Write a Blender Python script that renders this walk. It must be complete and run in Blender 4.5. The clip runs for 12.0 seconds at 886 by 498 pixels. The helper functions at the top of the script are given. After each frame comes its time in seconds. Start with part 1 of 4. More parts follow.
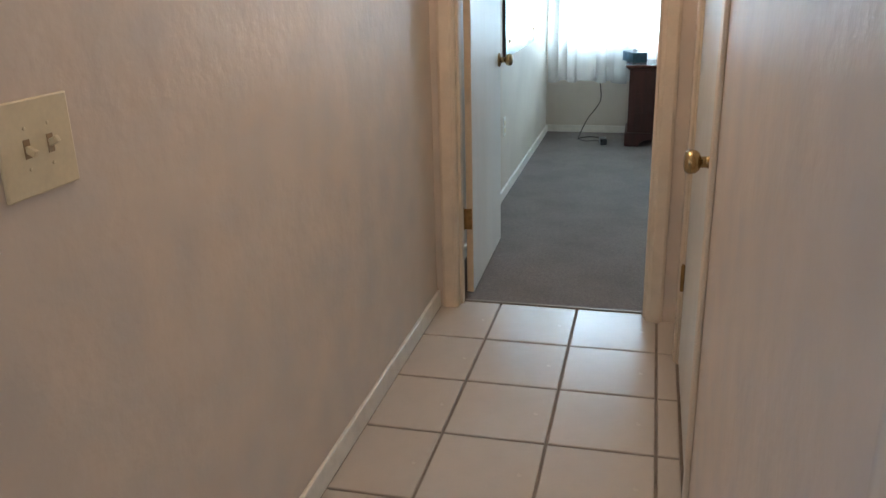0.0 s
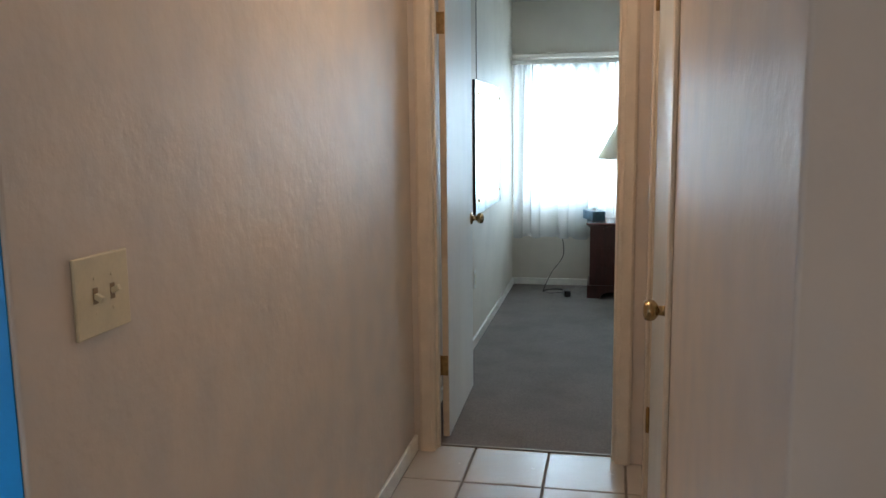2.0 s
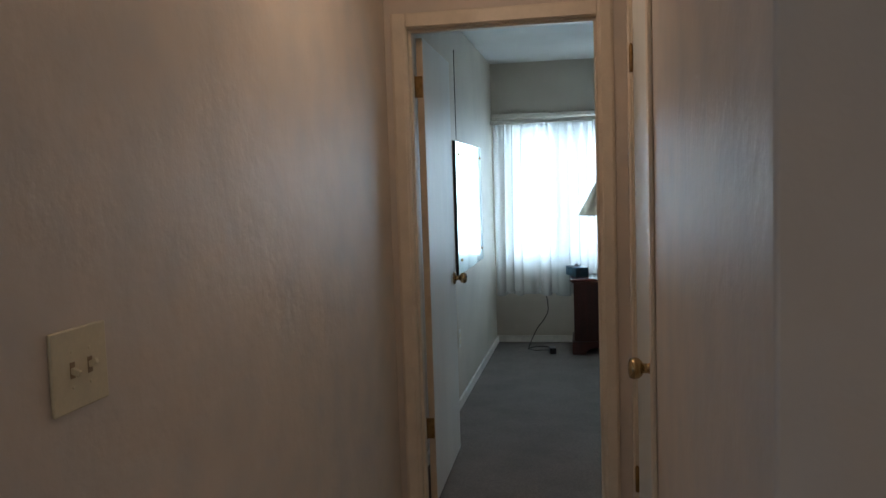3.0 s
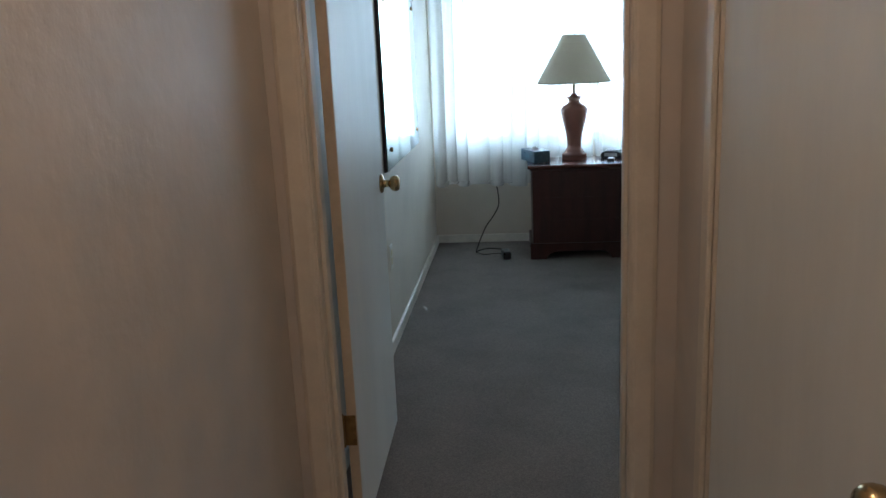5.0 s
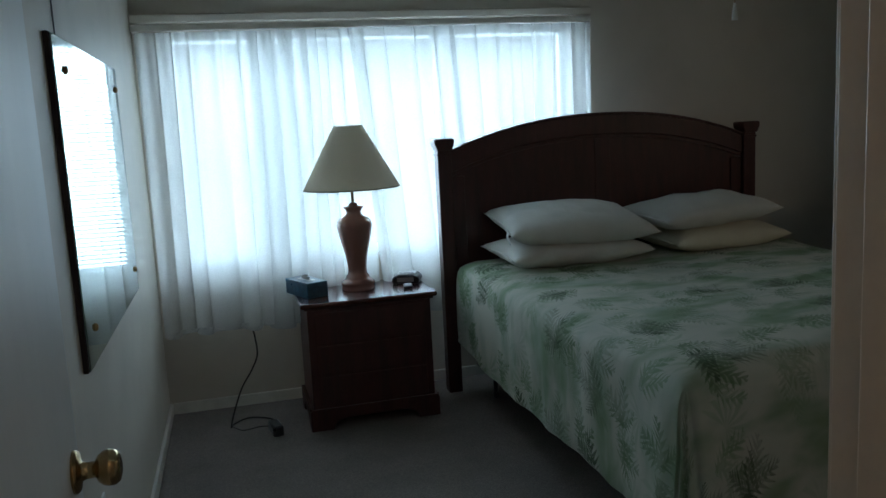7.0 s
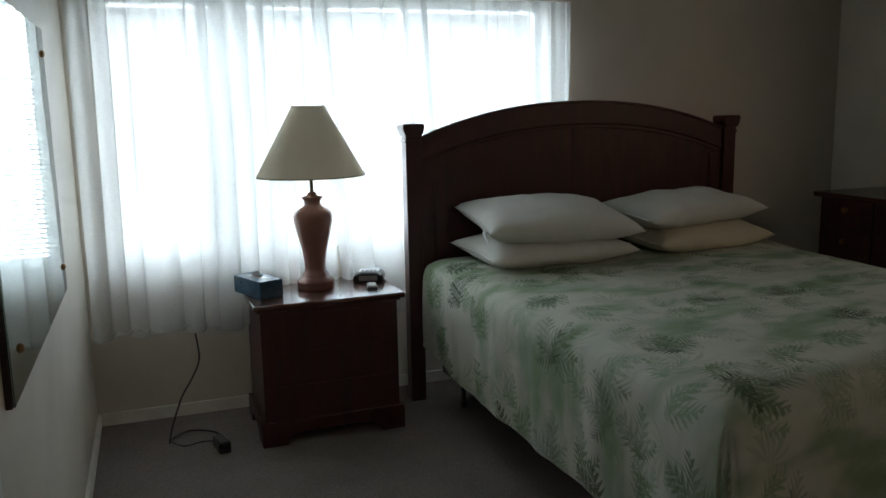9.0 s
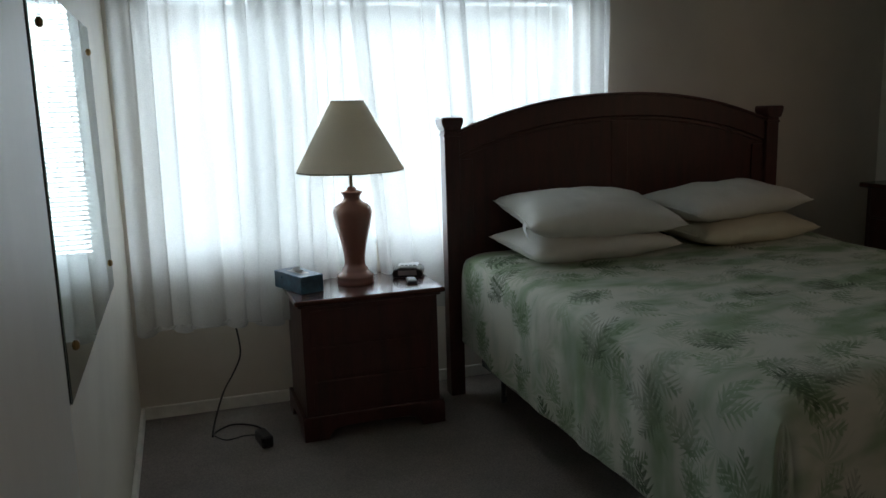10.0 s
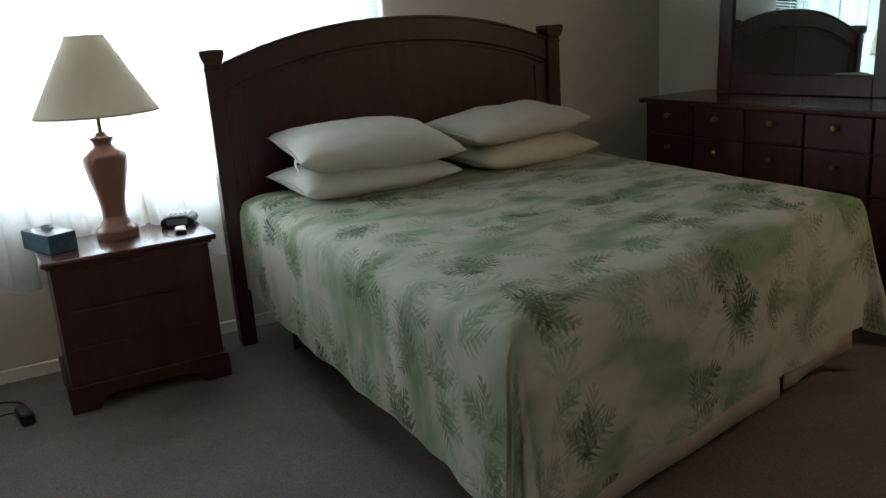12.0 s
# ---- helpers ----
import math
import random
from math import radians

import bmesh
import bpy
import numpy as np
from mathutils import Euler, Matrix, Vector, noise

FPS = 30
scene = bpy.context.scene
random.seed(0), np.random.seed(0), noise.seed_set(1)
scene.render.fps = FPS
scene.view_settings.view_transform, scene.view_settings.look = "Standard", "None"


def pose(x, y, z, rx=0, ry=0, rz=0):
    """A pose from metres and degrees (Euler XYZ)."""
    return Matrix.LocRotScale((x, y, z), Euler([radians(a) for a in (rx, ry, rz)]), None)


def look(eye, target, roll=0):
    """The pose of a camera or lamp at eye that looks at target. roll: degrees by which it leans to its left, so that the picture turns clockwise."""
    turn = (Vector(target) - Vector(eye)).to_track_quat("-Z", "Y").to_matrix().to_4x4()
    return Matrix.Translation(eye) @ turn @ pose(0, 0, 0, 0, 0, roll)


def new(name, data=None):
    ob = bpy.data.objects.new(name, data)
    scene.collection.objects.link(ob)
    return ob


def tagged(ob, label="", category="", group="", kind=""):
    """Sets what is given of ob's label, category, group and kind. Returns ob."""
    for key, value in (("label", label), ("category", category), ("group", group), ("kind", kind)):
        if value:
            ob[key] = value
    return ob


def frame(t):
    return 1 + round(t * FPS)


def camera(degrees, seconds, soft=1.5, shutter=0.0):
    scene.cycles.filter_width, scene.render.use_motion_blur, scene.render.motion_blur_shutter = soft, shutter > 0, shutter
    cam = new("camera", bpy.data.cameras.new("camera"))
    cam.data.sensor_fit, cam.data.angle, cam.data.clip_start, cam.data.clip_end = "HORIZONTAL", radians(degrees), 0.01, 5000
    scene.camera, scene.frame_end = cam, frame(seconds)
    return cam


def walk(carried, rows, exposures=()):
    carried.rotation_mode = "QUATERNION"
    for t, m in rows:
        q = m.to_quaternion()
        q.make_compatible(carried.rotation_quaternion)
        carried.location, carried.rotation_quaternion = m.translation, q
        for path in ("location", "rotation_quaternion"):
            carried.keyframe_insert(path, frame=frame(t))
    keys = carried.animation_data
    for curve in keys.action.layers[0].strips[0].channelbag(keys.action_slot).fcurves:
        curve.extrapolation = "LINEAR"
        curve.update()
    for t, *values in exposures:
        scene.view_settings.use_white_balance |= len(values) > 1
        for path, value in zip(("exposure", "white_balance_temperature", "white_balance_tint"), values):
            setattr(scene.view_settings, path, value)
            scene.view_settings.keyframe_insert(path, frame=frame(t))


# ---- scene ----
cam = camera(56.7, 12.0)
PATH = [
    (0, (0.728, -3.074, 1.352), (0.259, -1.242, 0.701), -1.5),
    (0.5, (0.727, -3.129, 1.363), (0.257, -1.276, 0.776), -2.2),
    (1, (0.719, -3.184, 1.363), (0.274, -1.316, 0.802), -1.6),
    (1.5, (0.716, -3.248, 1.371), (0.307, -1.351, 0.886), -1.2),
    (2, (0.721, -3.303, 1.394), (0.325, -1.365, 1.099), -0.7),
    (2.5, (0.727, -3.324, 1.405), (0.347, -1.368, 1.231), -1.2),
    (3, (0.726, -3.3, 1.404), (0.368, -1.339, 1.249), -1.9),
    (3.5, (0.693, -3.074, 1.37), (0.353, -1.149, 0.945), -1.1),
    (3.7, (0.664, -2.938, 1.374), (0.342, -1.019, 0.911), -1.2),
    (5.3, (0.478, -1.646, 1.361), (0.36, 0.294, 0.889), -3.0),
    (5.5, (0.461, -1.459, 1.379), (0.43, 0.485, 0.91), -2.8),
    (6, (0.437, -1.066, 1.373), (0.56, 0.886, 0.954), -2.7),
    (6.5, (0.394, -0.706, 1.403), (0.536, 1.264, 1.088), -0.3),
    (7, (0.288, -0.432, 1.412), (0.772, 1.485, 1.109), -3.0),
    (7.2, (0.247, -0.348, 1.421), (0.894, 1.51, 1.062), -3.2),
    (8.8, (0.219, 0.005, 1.43), (0.92, 1.844, 1.073), -1.2),
    (9, (0.191, -0.019, 1.415), (0.849, 1.837, 1.07), -1.1),
    (9.5, (0.179, -0.007, 1.411), (0.794, 1.865, 1.069), -0.9),
    (10, (0.15, 0.012, 1.421), (0.741, 1.888, 1.06), -1.7),
    (10.5, (0.183, 0.007, 1.411), (0.794, 1.873, 1.032), -3.3),
    (11, (0.276, -0.024, 1.383), (0.976, 1.804, 0.97), -4.3),
    (11.5, (0.392, -0.03, 1.382), (1.169, 1.749, 0.903), -3.9),
    (12, (0.503, 0.025, 1.363), (1.397, 1.736, 0.841), -4.0),
]
SOFT_PATH = [(t, look(eye, target, roll)) for t, eye, target, roll in PATH]
EXPOSURES = [(0.0, 1.97, 6300, 11), (1.0, 1.83, 6300, 11), (1.5, 1.75, 6330, 11), (2.0, 1.48, 6360, 11), (2.5, 1.2, 6400, 11), (3.0, 0.56, 6300, 11), (3.5, 0.3, 6130, 11),
             (5.5, 1.0, 6050, 11), (6.0, 0.88, 5800, 10), (6.5, 0.32, 5650, 9), (7.2, -0.15, 6600, 9), (9.0, 0.17, 7500, 18), (10.0, -0.14, 7420, 18), (10.5, -0.3, 7400, 18),
             (11.1, -0.16, 7350, 18), (11.5, 0.08, 7350, 18), (12.0, 0.94, 7600, 18)]
walk(cam, SOFT_PATH, EXPOSURES)

# ---- world and lights ----
world = bpy.data.worlds.new("sky")
scene.world = world
world.use_nodes = True
wn = world.node_tree.nodes
sky = wn.new("ShaderNodeTexSky")
sky.sky_type, sky.sun_disc = "NISHITA", False
sky.sun_elevation, sky.sun_rotation = radians(40), radians(150)
wn["Background"].inputs[1].default_value = 0.1
world.node_tree.links.new(sky.outputs[0], wn["Background"].inputs[0])


def area_lamp(name, m, sx, sy, watts, colour):
    data = bpy.data.lights.new(name, "AREA")
    data.shape, data.size, data.size_y, data.energy, data.color = "RECTANGLE", sx, sy, watts, colour
    ob = new(name, data)
    ob.matrix_world = m
    return ob


sun_data = bpy.data.lights.new("sun", "SUN")
sun_data.energy, sun_data.angle, sun_data.color = 1.0, radians(12), (1.0, 0.95, 0.88)
new("sun", sun_data).matrix_world = look((6, -8, 9), (1, 2, 0))

WIN_X0, WIN_X1, WIN_Z0, WIN_Z1 = 0.03, 2.15, 0.745, 1.905
area_lamp("window_daylight", look((1.075, 4.06, 1.31), (1.075, 2.0, 1.26)), 2.4, 1.4, 143, (0.60, 0.83, 1.0))
# warm fill lamp in an added, unseen nook; brightens the bedroom's right side
area_lamp("warm_fill_lamp", look((4.28, 0.42, 2.05), (3.2, 3.0, 0.9)), 0.4, 0.3, 5.0, (1.0, 0.82, 0.62))
# fill lamps added behind the start of the walk; no windows are built there
area_lamp("living_fill_right", look((2.98, -5.2, 1.5), (0.0, -3.6, 1.2)), 1.6, 1.3, 4.8, (1.0, 0.92, 0.83))
area_lamp("living_fill_back", look((0.4, -6.15, 1.5), (0.4, -2.0, 1.2)), 1.6, 1.2, 2.3, (1.0, 0.92, 0.83))
# added fill from the left, for the right hall wall
area_lamp("side_fill", look((-1.17, -3.35, 1.45), (0.87, -2.2, 1.1)), 1.2, 1.2, 3.1, (1.0, 0.93, 0.85))
# added narrow bluish fill, aimed to catch the hall wall's blue end
area_lamp("blue_end_fill", look((-0.9, -6.1, 1.6), (-1.0, -2.36, 0.7)), 0.25, 0.9, 2.0, (0.5, 0.8, 1.0)).data.spread = radians(34)


# ---- materials ----
def material(name, colour, rough=0.6, metal=0.0, spec=0.5, var=0.06, var_scale=6.0, grain=0.03, grain_scale=120.0,
             bump=0.0, bump_scale=150.0, bump_dist=0.002, tint=None, island=0.0, coord="Object", stretch=(1, 1, 1), coat=0.0):
    """Principled material with a broad and a fine variation of tone, and fine relief."""
    m = bpy.data.materials.new(name)
    m.use_nodes = True
    n, l = m.node_tree.nodes, m.node_tree.links
    b = n["Principled BSDF"]
    tc = n.new("ShaderNodeTexCoord")
    mp = n.new("ShaderNodeMapping")
    mp.inputs["Scale"].default_value = stretch
    l.new(tc.outputs[coord], mp.inputs[0])

    def noise_tex(scale, detail=4.0):
        t = n.new("ShaderNodeTexNoise")
        t.inputs["Scale"].default_value, t.inputs["Detail"].default_value = scale, detail
        l.new(mp.outputs[0], t.inputs["Vector"])
        return t

    broad, fine = noise_tex(var_scale, 3.0), noise_tex(grain_scale, 4.0)
    mix = n.new("ShaderNodeMix")
    mix.data_type = "RGBA"
    other = tint or tuple(c * (1 - 3 * var) for c in colour)
    mix.inputs["A"].default_value, mix.inputs["B"].default_value = (*colour, 1), (*other, 1)
    ramp = n.new("ShaderNodeMapRange")
    ramp.inputs["From Min"].default_value, ramp.inputs["From Max"].default_value = 0.42, 0.72
    l.new(broad.outputs["Fac"], ramp.inputs["Value"])
    l.new(ramp.outputs[0], mix.inputs["Factor"])
    hsv = n.new("ShaderNodeHueSaturation")
    val = n.new("ShaderNodeMapRange")
    val.inputs["From Min"].default_value, val.inputs["From Max"].default_value = 0.3, 0.7
    val.inputs["To Min"].default_value, val.inputs["To Max"].default_value = 1 - grain, 1 + grain
    l.new(fine.outputs["Fac"], val.inputs["Value"])
    last = val.outputs[0]
    if island:
        info = n.new("ShaderNodeObjectInfo")
        rnd = n.new("ShaderNodeMapRange")
        rnd.inputs["To Min"].default_value, rnd.inputs["To Max"].default_value = 1 - island, 1 + island
        l.new(info.outputs["Random"], rnd.inputs["Value"])
        mul = n.new("ShaderNodeMath")
        mul.operation = "MULTIPLY"
        l.new(last, mul.inputs[0])
        l.new(rnd.outputs[0], mul.inputs[1])
        last = mul.outputs[0]
    l.new(last, hsv.inputs["Value"])
    l.new(mix.outputs["Result"], hsv.inputs["Color"])
    l.new(hsv.outputs[0], b.inputs["Base Color"])
    b.inputs["Roughness"].default_value, b.inputs["Metallic"].default_value = rough, metal
    b.inputs["Specular IOR Level"].default_value, b.inputs["Coat Weight"].default_value = spec, coat
    rr = n.new("ShaderNodeMapRange")
    rr.inputs["To Min"].default_value, rr.inputs["To Max"].default_value = max(rough - 0.06, 0.02), min(rough + 0.06, 1)
    l.new(broad.outputs["Fac"], rr.inputs["Value"])
    l.new(rr.outputs[0], b.inputs["Roughness"])
    if bump:
        bt = noise_tex(bump_scale, 3.0)
        bp = n.new("ShaderNodeBump")
        bp.inputs["Strength"].default_value, bp.inputs["Distance"].default_value = bump, bump_dist
        l.new(bt.outputs["Fac"], bp.inputs["Height"])
        l.new(bp.outputs[0], b.inputs["Normal"])
    return m


M_HALL = material("hall_wall_paint", (0.66, 0.575, 0.50), 0.48, spec=0.29, var_scale=8, tint=(0.58, 0.53, 0.485), grain=0.035,
                  grain_scale=16, bump=0.34, bump_scale=26, bump_dist=0.005)
M_ROOM = material("bedroom_wall_paint", (0.64, 0.58, 0.50), 0.55, var=0.03, var_scale=3, grain=0.015, bump=0.12, bump_scale=60)
M_CEIL = material("ceiling_paint", (0.78, 0.77, 0.74), 0.8, var=0.02, var_scale=3, bump=0.35, bump_scale=90, bump_dist=0.004)
M_TRIM = material("trim_paint", (0.75, 0.655, 0.54), 0.4, var=0.04, var_scale=9, grain=0.02, bump=0.05, bump_scale=80)
M_BASE = material("baseboard_paint", (0.78, 0.75, 0.69), 0.36, var=0.05, var_scale=14, grain=0.03)
M_DOOR = material("door_paint", (0.74, 0.74, 0.71), 0.47, spec=0.36, var=0.025, var_scale=5, grain=0.012, grain_scale=60,
                  bump=0.06, bump_scale=55, stretch=(1, 1, 0.25))
M_DOOR_EDGE = material("door_edge_wood", (0.62, 0.50, 0.37), 0.5, var=0.06, var_scale=10)
M_TILE = material("ceramic_tile", (0.54, 0.487, 0.435), 0.25, spec=0.3, var=0.03, var_scale=5, tint=(0.525, 0.473, 0.42), grain=0.012,
                  grain_scale=40, bump=0.05, bump_scale=14, bump_dist=0.003, island=0.035, coord="Generated")
M_GROUT = material("grout", (0.25, 0.205, 0.17), 0.9, var=0.1, var_scale=12, grain=0.12, bump=0.3, bump_scale=200)
M_CARPET = material("carpet_pile", (0.242, 0.21, 0.192), 0.96, spec=0.1, var=0.05, var_scale=3.5, tint=(0.202, 0.174, 0.158), grain=0.22,
                    grain_scale=190, bump=0.9, bump_scale=260, bump_dist=0.006)
M_CHERRY = material("dark_cherry_wood", (0.066, 0.017, 0.014), 0.36, var=0.1, var_scale=4, tint=(0.045, 0.013, 0.010), grain=0.12,
                    grain_scale=30, bump=0.06, bump_scale=40, stretch=(6, 6, 0.8), coat=0.1)
M_CHERRY_H = material("dark_cherry_wood_top", (0.085, 0.026, 0.019), 0.24, var=0.1, var_scale=4, tint=(0.05, 0.015, 0.011), grain=0.12,
                      grain_scale=30, bump=0.05, bump_scale=40, stretch=(0.8, 6, 6), coat=0.35)
M_BRASS = material("aged_brass", (0.46, 0.34, 0.18), 0.24, 1.0, var=0.12, var_scale=25, tint=(0.30, 0.19, 0.08), grain=0.05)
M_BRASS_DULL = material("dull_brass", (0.34, 0.21, 0.09), 0.42, 1.0, var=0.12, var_scale=40)
M_IVORY = material("ivory_plastic", (0.70, 0.62, 0.44), 0.35, var=0.03, var_scale=20)
M_TOGGLE = material("brown_toggle", (0.33, 0.23, 0.13), 0.4, var=0.05)
M_WHITE_PL = material("white_plastic", (0.75, 0.74, 0.70), 0.35, var=0.03, var_scale=20)
M_STEEL = material("dull_steel", (0.45, 0.45, 0.46), 0.35, 1.0, var=0.08, var_scale=30)
M_BLACK = material("black_plastic", (0.022, 0.022, 0.025), 0.3, var=0.05, var_scale=25)
M_CORD = material("brown_cord", (0.035, 0.028, 0.026), 0.5, var=0.08, var_scale=40)
M_SILVER = material("silver_plastic", (0.42, 0.42, 0.43), 0.3, 0.4, var=0.04, var_scale=25)
M_BLUE = material("blue_wall_paint", (0.008, 0.23, 0.55), 0.5, var=0.03, var_scale=4)
M_PALE = material("pale_floor_vinyl", (0.62, 0.66, 0.70), 0.4, var=0.04, var_scale=6)
M_PINK = material("rose_ceramic", (0.31, 0.13, 0.10), 0.16, spec=0.6, var=0.04, var_scale=9, grain=0.03, grain_scale=70, coat=0.4)
M_PILLOW = material("white_cotton", (0.71, 0.70, 0.66), 0.9, spec=0.2, var=0.03, var_scale=6, grain=0.03, grain_scale=300, bump=0.25,
                    bump_scale=35, bump_dist=0.006)
M_PILLOW_OLD = material("cream_cotton", (0.71, 0.66, 0.53), 0.9, spec=0.2, var=0.03, var_scale=6, grain=0.03, grain_scale=300, bump=0.25,
                        bump_scale=35, bump_dist=0.006)
M_SKIRT = material("dust_ruffle_cotton", (0.66, 0.58, 0.50), 0.9, spec=0.2, var=0.04, var_scale=8, grain=0.05, grain_scale=300, bump=0.2)
M_TICKING = material("mattress_ticking", (0.62, 0.61, 0.58), 0.9, var=0.04, var_scale=8)
M_TISSUE = material("blue_carton", (0.012, 0.062, 0.115), 0.3, var=0.15, var_scale=30, tint=(0.03, 0.12, 0.19))
# binding cloth; its dark tone includes the shadow inside the lampshade's top rim
M_SHADE_TRIM = material("shade_binding", (0.42, 0.37, 0.30), 0.8, var=0.04, var_scale=20)
M_PAPER = material("tissue_paper", (0.8, 0.8, 0.8), 0.9, var=0.03)
M_BACK = material("mirror_backing", (0.035, 0.02, 0.018), 0.5, var=0.1, var_scale=20)
M_BLIND = material("blind_vinyl", (0.75, 0.75, 0.73), 0.45, var=0.03, var_scale=20)
M_ALU = material("window_aluminium", (0.62, 0.63, 0.64), 0.4, 0.3, var=0.04, var_scale=20)
M_GROUND = material("lawn_ground", (0.09, 0.12, 0.05), 0.95, var=0.2, var_scale=0.8, grain=0.3, grain_scale=30)


def plain_nodes(name):
    m = bpy.data.materials.new(name)
    m.use_nodes = True
    n = m.node_tree.nodes
    n.clear()
    out = n.new("ShaderNodeOutputMaterial")
    return m, n, m.node_tree.links, out


def sheer_material():
    """Sheer voile: threads let light through, and scatter the rest."""
    m, n, l, out = plain_nodes("sheer_voile")
    tc = n.new("ShaderNodeTexCoord")
    weave = n.new("ShaderNodeTexNoise")
    weave.inputs["Scale"].default_value = 220
    l.new(tc.outputs["Object"], weave.inputs["Vector"])
    clear, thru, dif = n.new("ShaderNodeBsdfTransparent"), n.new("ShaderNodeBsdfTranslucent"), n.new("ShaderNodeBsdfDiffuse")
    thru.inputs["Color"].default_value = (0.70, 0.705, 0.70, 1)
    dif.inputs["Color"].default_value = (0.74, 0.73, 0.71, 1)
    a, b = n.new("ShaderNodeMixShader"), n.new("ShaderNodeMixShader")
    a.inputs[0].default_value = 0.4
    l.new(thru.outputs[0], a.inputs[1])
    l.new(dif.outputs[0], a.inputs[2])
    mr = n.new("ShaderNodeMapRange")
    mr.inputs["To Min"].default_value, mr.inputs["To Max"].default_value = 0.55, 0.78
    l.new(weave.outputs["Fac"], mr.inputs["Value"])
    l.new(mr.outputs[0], b.inputs[0])
    l.new(clear.outputs[0], b.inputs[1])
    l.new(a.outputs[0], b.inputs[2])
    l.new(b.outputs[0], out.inputs[0])
    return m


def shade_material():
    """Lampshade cloth, a little translucent."""
    m, n, l, out = plain_nodes("lampshade_linen")
    tc = n.new("ShaderNodeTexCoord")
    t = n.new("ShaderNodeTexNoise")
    t.inputs["Scale"].default_value = 160
    l.new(tc.outputs["Object"], t.inputs["Vector"])
    cr = n.new("ShaderNodeMix")
    cr.data_type = "RGBA"
    cr.inputs["A"].default_value, cr.inputs["B"].default_value = (0.82, 0.76, 0.66, 1), (0.76, 0.70, 0.60, 1)
    l.new(t.outputs["Fac"], cr.inputs["Factor"])
    thru, dif, a = n.new("ShaderNodeBsdfTranslucent"), n.new("ShaderNodeBsdfDiffuse"), n.new("ShaderNodeMixShader")
    l.new(cr.outputs["Result"], thru.inputs[0])
    l.new(cr.outputs["Result"], dif.inputs[0])
    a.inputs[0].default_value = 0.56
    l.new(thru.outputs[0], a.inputs[1])
    l.new(dif.outputs[0], a.inputs[2])
    l.new(a.outputs[0], out.inputs[0])
    return m


def glass_material():
    m, n, l, out = plain_nodes("window_glass")
    clear, gloss, mix = n.new("ShaderNodeBsdfTransparent"), n.new("ShaderNodeBsdfGlossy"), n.new("ShaderNodeMixShader")
    gloss.inputs["Roughness"].default_value = 0.02
    fr = n.new("ShaderNodeFresnel")
    l.new(fr.outputs[0], mix.inputs[0])
    l.new(clear.outputs[0], mix.inputs[1])
    l.new(gloss.outputs[0], mix.inputs[2])
    l.new(mix.outputs[0], out.inputs[0])
    return m


def mirror_material():
    m = bpy.data.materials.new("silvered_mirror")
    m.use_nodes = True
    b = m.node_tree.nodes["Principled BSDF"]
    b.inputs["Base Color"].default_value = (0.42, 0.52, 0.51, 1)
    b.inputs["Metallic"].default_value, b.inputs["Roughness"].default_value = 1.0, 0.015
    return m


def glow_material(name, colour, strength):
    m, n, l, out = plain_nodes(name)
    e = n.new("ShaderNodeEmission")
    e.inputs[0].default_value, e.inputs[1].default_value = (*colour, 1), strength
    l.new(e.outputs[0], out.inputs[0])
    return m


